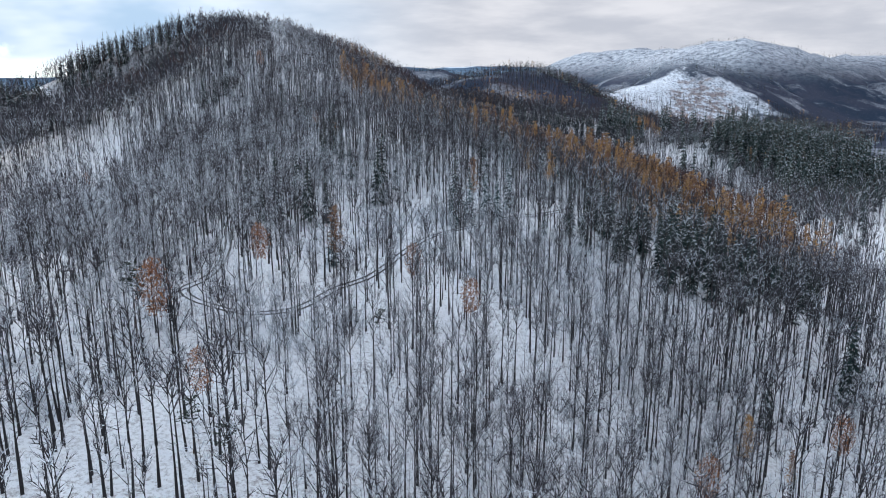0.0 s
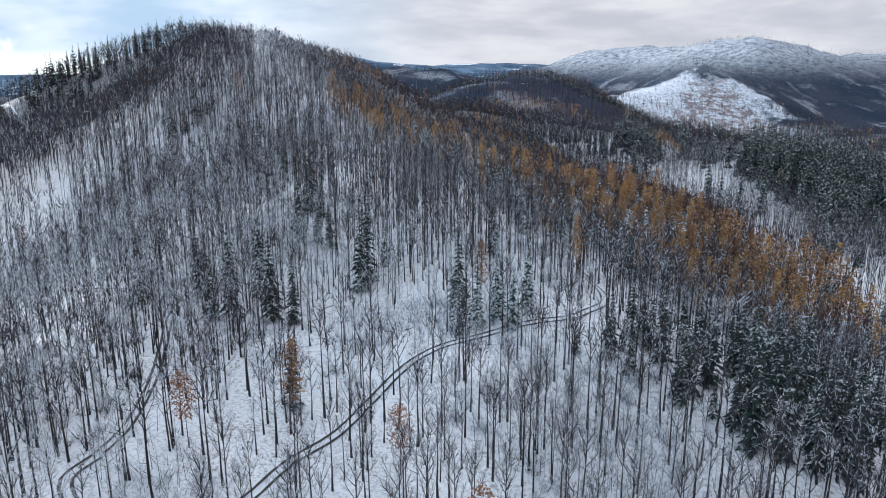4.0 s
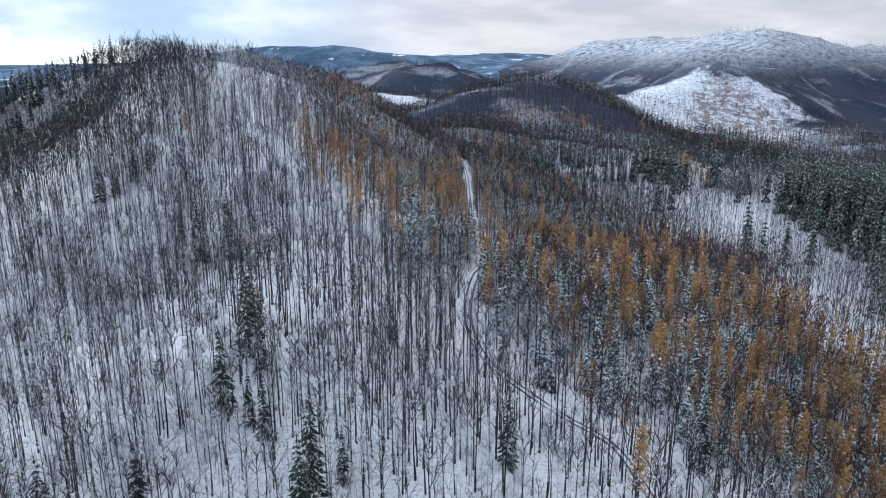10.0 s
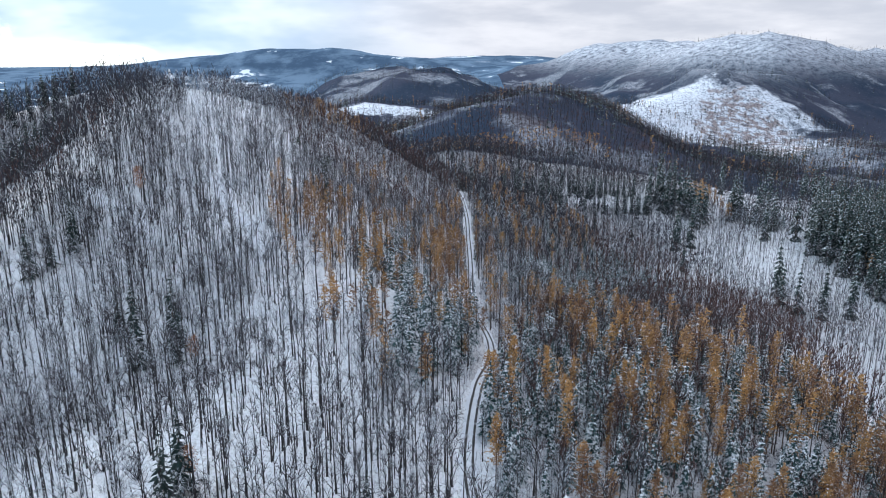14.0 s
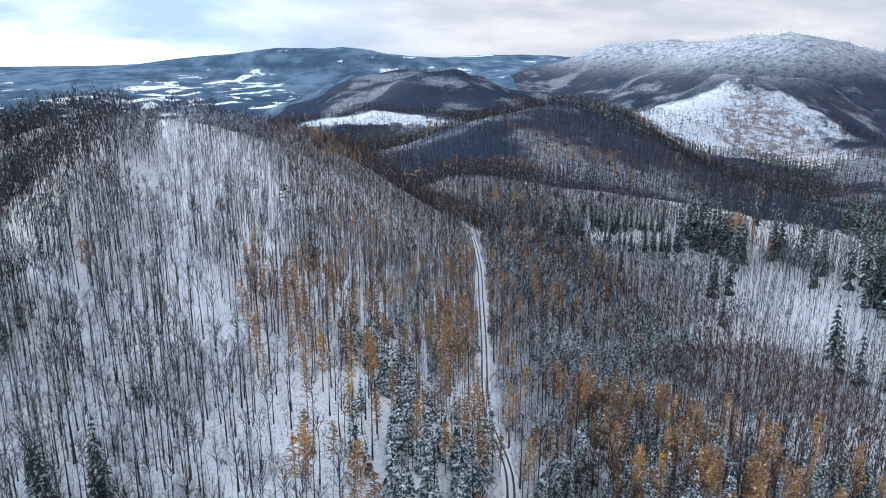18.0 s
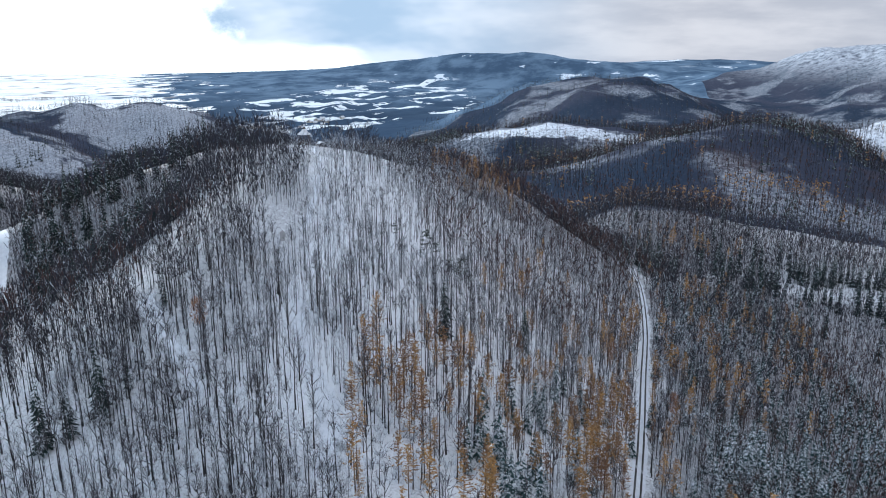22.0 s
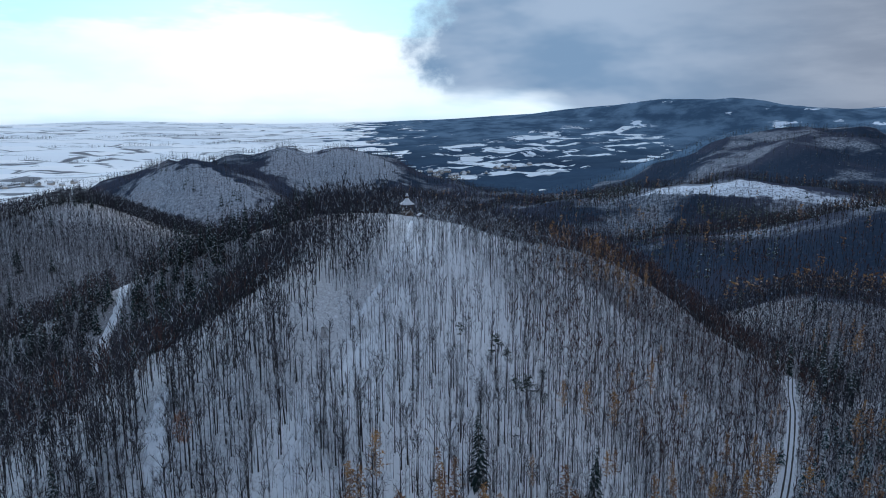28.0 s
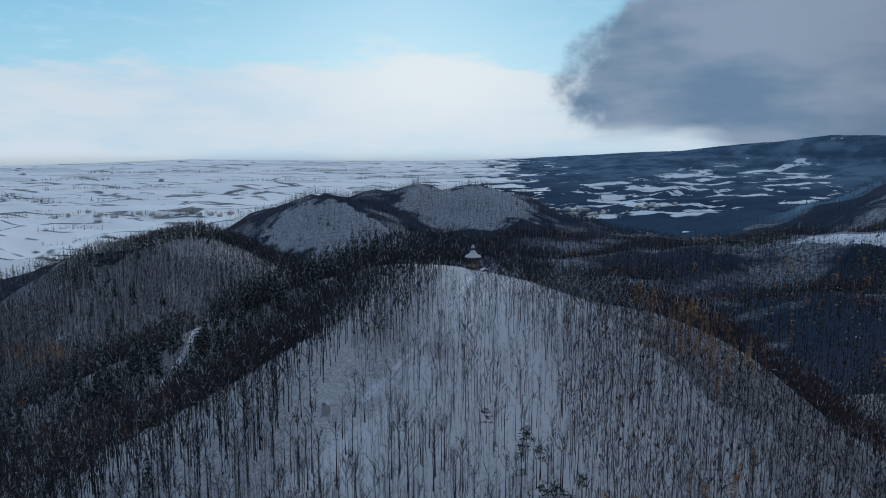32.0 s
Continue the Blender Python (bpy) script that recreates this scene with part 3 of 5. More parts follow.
def ribbon(line, offset, width, lift, crown=0.0):
    """A strip along the line, lying on the ground."""
    way = np.gradient(line, axis=0)
    way /= np.linalg.norm(way, axis=1)[:, None]
    side = np.stack([-way[:, 1], way[:, 0]], 1)
    rng = np.random.default_rng(len(line))
    rows = []
    for k, f in enumerate((-0.5, -0.2, 0.2, 0.5)):
        wob = rng.normal(0, 0.06 * width, len(line)) if k in (0, 3) else 0
        at = line + side * (offset + f * width + wob)[:, None] if k in (0, 3) else line + side * (offset + f * width)
        z = height(at[:, 0], at[:, 1]) + lift + (crown if k in (1, 2) else -0.12)
        rows.append(np.column_stack([at, z]))
    v = np.stack(rows, 1)
    n = len(line)
    ids = np.arange(n * 4).reshape(n, 4)
    f = np.stack([ids[:-1, :-1], ids[:-1, 1:], ids[1:, 1:], ids[1:, :-1]], -1).reshape(-1, 4)
    return v.reshape(-1, 3), f


def build_track(name, line, label, ruts, width=4.0):
    v, f = ribbon(line, 0.0, width, 0.16)
    track = tagged(new(name, mesh_of(name, v, f, ("track_snow",), smooth=True)), label, "forest track", kind="structure")
    for offset in ruts:
        v, f = ribbon(line, offset, 0.55, 0.36)
        rut = new("wheel_rut", mesh_of("wheel_rut", v, f, ("rut",), smooth=True))
        rut.parent = track
    return track


build_track("forest_track", MAIN_TRACK, "winding snowy forest track with two dark wheel ruts", (-0.85, 0.85))
build_track("forest_track", SIDE_TRACK, "short snowy track with faint wheel ruts up the slope", (-0.7, 0.7), 2.8)
build_track("forest_track", UPPER_TRACK, "narrow snowy track across the wooded slope", (-0.8, 0.8), 3.4)
build_track("forest_ride", WEST_RIDE, "open white ride between dark trees", (), 4.5)
build_track("footpath", SUMMIT_PATH, "narrow snowy path up to the summit", (), 2.2)
build_track("forest_ride", SLOPE_RIDE, "open white ride down the beech slope", (), 5.0)
build_track("forest_ride", LARCH_RIDE, "open white ride beside the larches", (), 5.0)


# ---------------------------------------------------------------- trees as shapes
def spike(a, b, r0, r1, sides=3, bend=None):
    """A tapering limb from a to b, with its tip closed to a point when r1 is 0."""
    a, b = np.asarray(a, float), np.asarray(b, float)
    axis = b - a
    axis = axis / (np.linalg.norm(axis) + 1e-9)
    ref = np.array([0, 0, 1.0]) if abs(axis[2]) < 0.9 else np.array([1.0, 0, 0])
    u = np.cross(axis, ref)
    u /= np.linalg.norm(u)
    w = np.cross(axis, u)
    ang = np.arange(sides) * 2 * np.pi / sides
    ring = np.cos(ang)[:, None] * u + np.sin(ang)[:, None] * w
    k = np.arange(sides)
    n = (k + 1) % sides
    if bend is not None:
        m = (a + b) / 2 + bend
        rm = (r0 + r1) / 2
        v = np.vstack([a + ring * r0, m + ring * rm, b[None]])
        f = np.vstack([np.column_stack([k, n, n + sides]), np.column_stack([k, n + sides, k + sides]),
                       np.column_stack([k + sides, n + sides, np.full(sides, 2 * sides)])])
        return v, f
    if r1 <= 0:
        return np.vstack([a + ring * r0, b[None]]), np.column_stack([k, n, np.full(sides, sides)])
    v = np.vstack([a + ring * r0, b + ring * r1])
    f = np.vstack([np.column_stack([k, n, n + sides]), np.column_stack([k, n + sides, k + sides])])
    return v, f


def sliver(a, b, w, rng):
    """A very thin far twig: one long triangle."""
    a, b = np.asarray(a, float), np.asarray(b, float)
    side = rng.normal(0, 1, 3)
    side -= side.dot(b - a) / ((b - a).dot(b - a) + 1e-9) * (b - a)
    side *= w / 2 / (np.linalg.norm(side) + 1e-9)
    return np.vstack([a - side, a + side, b]), np.array([[0, 1, 2]])


def join(pieces):
    vs, fs, n = [], [], 0
    for v, f in pieces:
        vs.append(v)
        fs.append(f + n)
        n += len(v)
    return np.vstack(vs), np.vstack(fs)


def stem(rng, tall, r, sides, parts, lean):
    """A trunk in a few bent lengths; gives its pieces and a function of place by height."""
    hs = np.linspace(0, 1, parts + 1)
    sway = np.cumsum(rng.normal(0, lean, (parts + 1, 2)), axis=0) * tall / parts
    sway[0] = 0
    at = np.column_stack([sway, hs * tall])
    rad = r * (1 - 0.86 * hs ** 0.9)
    rad[0] *= 1.35
    pieces = []
    ang = np.arange(sides) * 2 * np.pi / sides
    v = np.vstack([np.column_stack([p[0] + q * np.cos(ang), p[1] + q * np.sin(ang), np.full(sides, p[2] - (0.5 if i == 0 else 0))])
                   for i, (p, q) in enumerate(zip(at, rad))])
    k = np.arange(sides)
    n = (k + 1) % sides
    for i in range(parts):
        lo, hi = i * sides, (i + 1) * sides
        pieces.append(np.vstack([np.column_stack([lo + k, lo + n, hi + n]), np.column_stack([lo + k, hi + n, hi + k])]))

    def along(h):
        return np.array([np.interp(h, hs, at[:, 0]), np.interp(h, hs, at[:, 1]), h * tall])
    return (v, np.vstack(pieces)), along


def broadleaf(seed, lod, tall=20.0, fork=0.50, spreading=0.8, bushy=1.0):
    """A bare broadleaved tree: a long dark stem, rising limbs and a haze of thin twigs. lod 0 near to 3 far."""
    rng = np.random.default_rng(seed)
    tall = tall * rng.uniform(0.9, 1.1)
    r = tall * rng.uniform(0.0085, 0.0115)
    fork = fork * rng.uniform(0.8, 1.2) * (1, 1, 0.85, 0.7)[lod]
    heavy, light = [], []
    limbs = (8, 6, 4, 2)[lod]
    twigs = (11, 6, 3, 2)[lod]
    thin = (0.055, 0.13, 0.25, 0.62)[lod] * bushy
    reach = tall * (0.105, 0.11, 0.165, 0.16)[lod]
    if lod < 2:
        trunk, along = stem(rng, tall * 0.84, r, (6, 3)[lod], (5, 3)[lod], 0.018)
    else:
        top = np.array([*(rng.normal(0, 0.022, 2) * tall), tall * 0.84])
        trunk = spike((0, 0, -0.5), top, r * (1, 1, 0.88, 1.4)[lod], 0, 3)

        def along(h):
            return top * h

    def unit(v):
        return v / (np.linalg.norm(v) + 1e-9)

    def spray(a, way, length, count, reach):
        """Twigs along a limb, spreading outwards and bending up to the light."""
        for _ in range(count):
            f = rng.uniform(0.22, 1.0)
            p = a + way * length * f
            w = unit(way * 0.75 + rng.normal(0, 0.42, 3) + (0, 0, 0.22))
            q = p + w * reach * rng.uniform(0.55, 1.25) * (1.15 - 0.4 * f)
            light.append(sliver(p, q, thin * rng.uniform(0.7, 1.3), rng))
            if lod < 2:
                for _ in range((3, 1)[lod]):
                    b = p + (q - p) * rng.uniform(0.3, 0.85)
                    light.append(sliver(b, b + unit(w + rng.normal(0, 0.55, 3)) * reach * rng.uniform(0.3, 0.65), thin * 0.8, rng))

    turn = rng.uniform(0, 6.28)
    for k in range(limbs):
        h = fork / 0.84 + (0.96 - fork / 0.84) * (k + rng.uniform(0, 0.9)) / limbs
        a = along(min(h, 0.98))
        ang = turn + 2.4 * k + rng.normal(0, 0.35)
        lean = rng.uniform(0.45, 0.95) * spreading * (1.25 - 0.5 * h)
        way = unit(np.array([np.cos(ang) * lean, np.sin(ang) * lean, 1.0]))
        length = tall * rng.uniform(0.17, 0.30) * (1.3 - 0.55 * h)
        tip = a + way * length
        if lod == 0:
            heavy.append(spike(a, tip, r * 0.42, 0.012, 3, bend=np.array([np.cos(ang), np.sin(ang), -0.5]) * length * rng.uniform(0.02, 0.09)))
        elif lod == 1:
            heavy.append(spike(a, tip, r * 0.40, 0, 3))
        else:
            light.append(sliver(a, tip, (0.17, 0.6)[lod - 2], rng))
        spray(a, way, length, twigs, reach)
    spray(along(0.8), np.array([0, 0, 1.0]), tall * 0.17, (9, 6, 3, 2)[lod], reach * 0.95)
    if fork > 0.3:
        for _ in range((6, 3, 1, 0)[lod]):
            a = along(rng.uniform(0.25, 0.55))
            ang = rng.uniform(0, 6.28)
            light.append(sliver(a, a + np.array([np.cos(ang), np.sin(ang), rng.uniform(0.2, 0.8)]) * tall * rng.uniform(0.04, 0.09), thin, rng))
    return {"trunk": join([trunk] + heavy), "crown": join(light)}


def leafy(seed, lod):
    """A young tree that has kept its dry brown leaves."""
    rng = np.random.default_rng(seed)
    tall = rng.uniform(13, 16)
    trunk, along = stem(rng, tall, 0.1, 4, 3, 0.02)
    bits = []
    for k in range((900, 240)[min(lod, 1)]):
        h = rng.uniform(0.42, 1.0)
        a = along(h)
        rad = tall * 0.19 * np.sin(np.pi * min(1, (h - 0.36) / 0.68)) ** 0.6 * rng.uniform(0.05, 1.0) ** 0.6
        turn = rng.uniform(0, 2 * np.pi)
        c = a + np.array([np.cos(turn) * rad, np.sin(turn) * rad, rng.normal(0, 0.25)])
        bits.append(sliver(c, c + rng.normal(0, 1, 3) * (0.28, 0.44)[min(lod, 1)], (0.25, 0.42)[min(lod, 1)], rng))
    return {"trunk": trunk, "crown": join(bits)}


def larch(seed, lod):
    """A larch in autumn needles: thin drooping sprays round a straight stem."""
    rng = np.random.default_rng(seed)
    tall = rng.uniform(19, 23)
    trunk, along = stem(rng, tall, 0.17, (6, 4, 3, 3)[lod], (5, 3, 1, 1)[lod], 0.008)
    bits = []
    count = (130, 76, 38, 10)[lod]
    wide = (0.30, 0.42, 0.60, 1.7)[lod]
    lean = rng.uniform(0.8, 1.15)
    for k in range(count):
        h = 0.34 + 0.65 * ((k + rng.uniform(0, 1)) / count)
        a = along(h)
        turn = k * 2.4 + rng.normal(0, 0.5)
        reach = (0.5 + 4.2 * (1 - h) ** 0.7 * min(1, (h - 0.26) * 5)) * rng.uniform(0.65, 1.1) * lean
        out = np.array([np.cos(turn), np.sin(turn), rng.uniform(-0.1, 0.45)])
        bits.append(sliver(a, a + out * reach, wide * 0.5, rng))
        for m in range((3, 2, 2, 1)[lod]):
            c = a + out * reach * rng.uniform(0.1, 1.0)
            bits.append(sliver(c, c + rng.normal(0, 1, 3) * (0.6, 0.6, 0.4) * (0.9, 1.1, 1.5, 2.4)[lod], wide * 1.15, rng))
    return {"trunk": trunk, "crown": join(bits)}


def spruce(seed, lod, tall=23.0, low=0.08, slim=1.25):
    """A spruce: whorls of drooping boughs, shorter towards the pointed top."""
    rng = np.random.default_rng(seed)
    tall = tall * rng.uniform(0.88, 1.12)
    trunk, along = stem(rng, tall, tall * 0.011, (6, 4, 3, 3)[lod], (3, 2, 1, 1)[lod], 0.006)
    bits = []
    whorls = (18, 13, 12, 5)[lod]
    for k in range(whorls):
        h = low + (0.985 - low) * (k / (whorls - 1)) ** 0.9
        a = along(min(h, 1))
        reach = (0.2 + tall * 0.135 * slim * (1 - h) ** 0.8) * rng.uniform(0.85, 1.12)
        n = (8, 6, 6, 4)[lod]
        for j in range(n):
            if rng.uniform() < 0.1:
                continue
            turn = 2 * np.pi * (j + 0.5 * (k % 2)) / n + rng.normal(0, 0.16)
            droop = rng.uniform(0.28, 0.62) + (0, 0.05, 0.35, 0.4)[lod]
            far = reach * rng.uniform(0.72, 1.15)
            out = np.array([np.cos(turn), np.sin(turn), -droop])
            side = np.array([-np.sin(turn), np.cos(turn), 0])
            tip = a + out * far
            w = far * (0.24, 0.30, 0.40, 0.60)[lod]
            mid = a + out * far * 0.55 + np.array([0, 0, far * 0.16])
            root = a + np.array([0, 0, 0.12 * far])
            sag = np.array([0, 0, -0.18 * far])
            v = np.vstack([root, mid + side * w + sag, tip, mid - side * w + sag, mid])
            f = np.array([[0, 1, 4], [1, 2, 4], [2, 3, 4], [3, 0, 4]]) if lod < 2 else np.array([[0, 1, 2], [0, 2, 3]])
            bits.append((v, f))
    bits.append(spike(along(0.93), along(1.0) + (0, 0, 0.5), 0.16, 0, 3))
    return {"trunk": trunk, "crown": join(bits)}


def pine(seed, lod):
    """A pine: a bare stem with a broken crown of flat needle pads."""
    rng = np.random.default_rng(seed)
    tall = rng.uniform(15, 18)
    trunk, along = stem(rng, tall, 0.2, (6, 4, 3, 3)[lod], (4, 3, 2, 1)[lod], 0.02)
    bits, limbs = [], [trunk]
    for k in range((16, 11, 8, 5)[lod]):
        h = rng.uniform(0.55, 1.0)
        a = along(h)
        turn = rng.uniform(0, 2 * np.pi)
        reach = tall * 0.17 * (1.25 - h) * rng.uniform(0.6, 1.5)
        e = a + np.array([np.cos(turn), np.sin(turn), 0.35]) * reach
        limbs.append(spike(a, e, 0.05, 0, 3))
        for j in range((11, 8, 5, 3)[lod]):
            c = e + rng.normal(0, 1, 3) * (0.75, 0.75, 0.22)
            bits.append(sliver(c, c + rng.normal(0, 1, 3) * (0.8, 0.8, 0.35), (0.55, 0.7, 1.0, 1.6)[lod], rng))
    return {"trunk": join(limbs), "crown": join(bits)}


def bush(seed, lod):
    """A leafless shrub: a fan of thin stems from one root."""
    rng = np.random.default_rng(seed)
    bits = []
    for k in range((46, 12, 12, 6)[lod]):
        turn = rng.uniform(0, 2 * np.pi)
        out = np.array([np.cos(turn) * rng.uniform(0.2, 0.9), np.sin(turn) * rng.uniform(0.2, 0.9), rng.uniform(0.5, 1.3)])
        a = rng.normal(0, 0.25, 3) * (1, 1, 0)
        e = a + out * rng.uniform(1.2, 2.6)
        bits.append(sliver(a, e, 0.09, rng))
        for j in range((2, 1, 1, 1)[lod]):
            m = a + (e - a) * rng.uniform(0.4, 0.8)
            bits.append(sliver(m, m + (out + rng.normal(0, 0.6, 3)) * 0.8, 0.085, rng))
    return {"trunk": spike((0, 0, -0.3), (0, 0, 0.5), 0.07, 0, 3), "crown": join(bits)}


def sapling(seed, lod):
    """A thin young stem with a broom of fine twigs."""
    rng = np.random.default_rng(seed)
    tall = rng.uniform(7, 10)
    top = np.array([*rng.normal(0, 0.35, 2), tall])
    bits = []
    for k in range((26, 19, 9, 5)[lod]):
        h = rng.uniform(0.35, 0.98)
        turn = rng.uniform(0, 6.28)
        a = top * h
        way = np.array([np.cos(turn), np.sin(turn), rng.uniform(0.7, 1.9)])
        bits.append(sliver(a, a + way * tall * 0.16 * rng.uniform(0.5, 1.1), (0.075, 0.075, 0.13, 0.2)[lod], rng))
        b = a + way * tall * 0.05
        bits.append(sliver(b, b + (way + rng.normal(0, 0.5, 3)) * tall * 0.07, 0.07, rng))
    return {"trunk": spike((0, 0, -0.3), top, 0.055, 0, 3), "crown": join(bits)}


def pole(seed, lod):
    """A slender young tree of a close stand: a thin straight stem and a narrow, thin crown."""
    rng = np.random.default_rng(seed)
    tall = rng.uniform(10, 14)
    top = np.array([*rng.normal(0, 0.25, 2), tall])
    bits = []
    for k in range(13):
        h = rng.uniform(0.36, 0.97)
        turn = rng.uniform(0, 6.28)
        lean = rng.uniform(0.4, 0.9)
        way = np.array([np.cos(turn) * lean, np.sin(turn) * lean, 1.0])
        bits.append(sliver(top * h, top * h + way * rng.uniform(1.0, 2.3), 0.085, rng))
    return {"trunk": spike((0, 0, -0.4), top, rng.uniform(0.075, 0.12), 0, 3), "crown": join(bits)}


# kind: builder, material of the stem, material of the crown, name, category
KINDS = {
    "beech": (broadleaf, "bark", "twigs"),
    "white": (lambda s, l: broadleaf(s + 50, l, 15.5, 0.30, 1.25), "bark", "white_twigs"),
    "red": (lambda s, l: broadleaf(s + 90, l, 17.5, 0.36, 0.8, 1.35), "bark", "red_twigs"),
    "thick": (lambda s, l: broadleaf(s + 130, l, 18.5, 0.40, 0.9, 1.45), "bark", "dark_twigs"),
    "far": (lambda s, l: broadleaf(s + 170, l, 19.0, 0.45, 0.8, 0.8), "bark", "far_twigs"),
    "pole": (pole, "pole_twigs", "pole_twigs"),
    "hedge": (lambda s, l: broadleaf(s + 250, l, 13.0, 0.12, 1.1, 1.7), "bark", "dark_twigs"),
    "leafy": (leafy, "bark", "brown_leaves"),
    "larch": (larch, "larch_bark", "larch"),
    "spruce": (spruce, "larch_bark", "spruce"),
    "young": (lambda s, l: spruce(s + 30, l, 13.5, 0.03, 1.3), "larch_bark", "snowy_spruce"),
    "pine": (pine, "larch_bark", "pine"),
    "bush": (bush, "twigs", "twigs"),
    "sapling": (sapling, "bark", "white_twigs"),
    "white_bush": (bush, "white_twigs", "white_twigs"),
}
VARIANTS = (6, 5, 4, 3)
shapes = {}


def shape(kind, lod, variant):
    key = (kind, lod, variant % VARIANTS[lod])
    if key not in shapes:
        shapes[key] = KINDS[kind][0](11 + 7 * key[2] + 101 * lod, lod)
    return shapes[key]


# ---------------------------------------------------------------- what grows where
# stands: kind, x, y, half widths, turn in degrees, share of the trees there
LOWER_STANDS = [("spruce", 66, 157, 36, 22, -15, 0.82), ("spruce", 96, 190, 26, 30, 0, 0.55), ("larch", 105, 300, 78, 66, 5, 0.12),
                ("larch", 75, 262, 50, 34, 5, 0.20), ("larch", 130, 340, 60, 80, 0, 0.12), ("larch", 55, 330, 46, 70, 0, 0.10),
                ("young", 95, 335, 75, 55, 0, 0.36), ("young", 130, 395, 50, 30, 0, 0.4), ("larch", -18, 450, 30, 120, 4, 0.10),
                ("larch", 2, 390, 24, 70, 0, 0.22), ("larch", 36, 440, 30, 120, 0, 0.14), ("larch", -50, 410, 16, 40, 10, 0.3),
                ("young", 5, 420, 30, 60, 0, 0.25), ("young", 70, 520, 50, 60, 0, 0.3)]
SLOPE_STANDS = [("young", 66, 472, 24, 62, -8, 0.92), ("young", 115, 545, 8, 38, 16, 0.85), ("larch", 58, 410, 26, 13, 0, 0.5),
                ("larch", 4, 425, 9, 62, 0, 0.28), ("young", -4, 352, 18, 30, 0, 0.5), ("young", 22, 325, 12, 36, 0, 0.42),
                ("young", 60, 345, 30, 20, 0, 0.35), ("young", 226, 640, 16, 24, 10, 0.85), ("spruce", 250, 572, 34, 22, -20, 0.45),
                ("spruce", 270, 540, 26, 20, 0, 0.5), ("spruce", 255, 400, 40, 60, 0, 0.10), ("spruce", 345, 640, 50, 70, 0, 0.35),
                ("larch", 262, 560, 22, 40, -12, 0.3), ("spruce", 400, 760, 90, 50, 0, 0.4)]
OUTER_STANDS = [("larch", -75, 614, 36, 20, -20, 0.3), ("larch", 45, 702, 42, 24, 0, 0.45), ("larch", 197, 668, 13, 36, 0, 0.8),
                ("larch", -525, 515, 30, 14, 30, 0.25), ("pine", -245, 552, 52, 20, 15, 0.15), ("spruce", -235, 560, 60, 18, 12, 0.4),
                ("spruce", -200, 500, 26, 30, 0, 0.5), ("spruce", -250, 470, 90, 90, 0, 0.16), ("pine", -62, 495, 18, 14, 0, 0.3),
                ("spruce", 80, 664, 14, 9, 0, 0.9), ("spruce", 116, 684, 10, 7, 0, 0.9), ("spruce", 186, 728, 9, 9, 0, 0.9),
                ("spruce", 20, 655, 18, 22, 0, 0.6)]
STANDS = LOWER_STANDS + SLOPE_STANDS + OUTER_STANDS
RED_STANDS = [("red", 135, 505, 78, 26, -38, 0.97), ("red", 105, 515, 20, 46, 12, 0.97), ("red", 120, 340, 60, 90, 0, 0.6), ("red", 90, 560, 70, 80, 0, 0.5), ("red", -300, 560, 140, 90, 0, 0.4), ("red", 60, 560, 40, 70, 0, 0.5), ("red", 60, 900, 190, 80, 15, 0.6),
              ("white", -120, 300, 70, 90, 0, 0.35), ("white", -75, 215, 60, 65, 0, 0.6), ("white", -85, 160, 40, 45, 0, 0.6), ("white", -60, 110, 40, 40, 0, 0.3), ("white", -180, 470, 60, 45, 0, 0.45), ("white", 0, 200, 40, 20, 0, 0.5),
              ("red", -30, 580, 70, 80, 0, 0.7), ("red", -190, 480, 60, 90, 20, 0.6)]
FAR_STANDS = [("spruce", -100, 1285, 75, 22, 0, 0.95), ("spruce", -330, 1420, 60, 25, 0, 0.9), ("spruce", 200, 1120, 60, 30, 0, 0.7), ("larch", 130, 905, 60, 16, 10, 0.6),
              ("larch", 20, 800, 70, 18, 0, 0.5), ("spruce", 520, 1260, 90, 40, 20, 0.8), ("spruce", 640, 1640, 120, 40, 20, 0.7), ("spruce", -620, 760, 60, 24, 30, 0.6),
              ("young", 560, 900, 110, 60, 0, 0.7), ("spruce", -1010, 1230, 40, 26, 0, 0.8), ("larch", -330, 760, 60, 26, -20, 0.4)]
# clearings and thickets: x, y, half widths, turn, share of the trees there
THICKETS = [(135, 512, 82, 26, -40, 2.0), (105, 515, 22, 48, 12, 1.6), (-15, 565, 55, 65, 0, 1.9), (-150, 588, 75, 40, 15, 2.0),
            (-290, 535, 60, 40, 20, 1.5), (-70, 235, 28, 20, 0, 1.4), (110, 380, 60, 130, 0, 1.0), (75, 560, 60, 70, 0, 1.3),
            (-100, 580, 40, 30, -15, 1.8), (-103, 458, 12, 9, 0, 0.15), (-35, 490, 62, 100, 0, 1.25), (-40, 610, 60, 50, 0, 1.7),
            (-80, 598, 56, 34, -20, 1.9), (-170, 590, 50, 34, 20, 1.4)]
SHOULDER_THICKETS = [(-1130, 1245, 210, 80, 0, 0.4), (-1105, 1650, 190, 130, 0, 0.4), (40, 660, 130, 110, 0, 1.5), (235, 540, 70, 90, 0, 1.3),
                     (200, 450, 50, 60, 0, 1.5), (225, 580, 90, 120, 0, 1.6), (125, 672, 120, 34, -17, 1.7), (130, 600, 60, 60, 0, 1.5),
                     (95, 500, 60, 80, 0, 1.5), (-40, 585, 66, 26, -8, 1.6), (60, 720, 180, 70, 0, 1.5), (-92, 468, 34, 22, 20, 0.5),
                     (-84, 505, 16, 30, 20, 0.6), (-232, 500, 12, 32, 8, 0.12)]
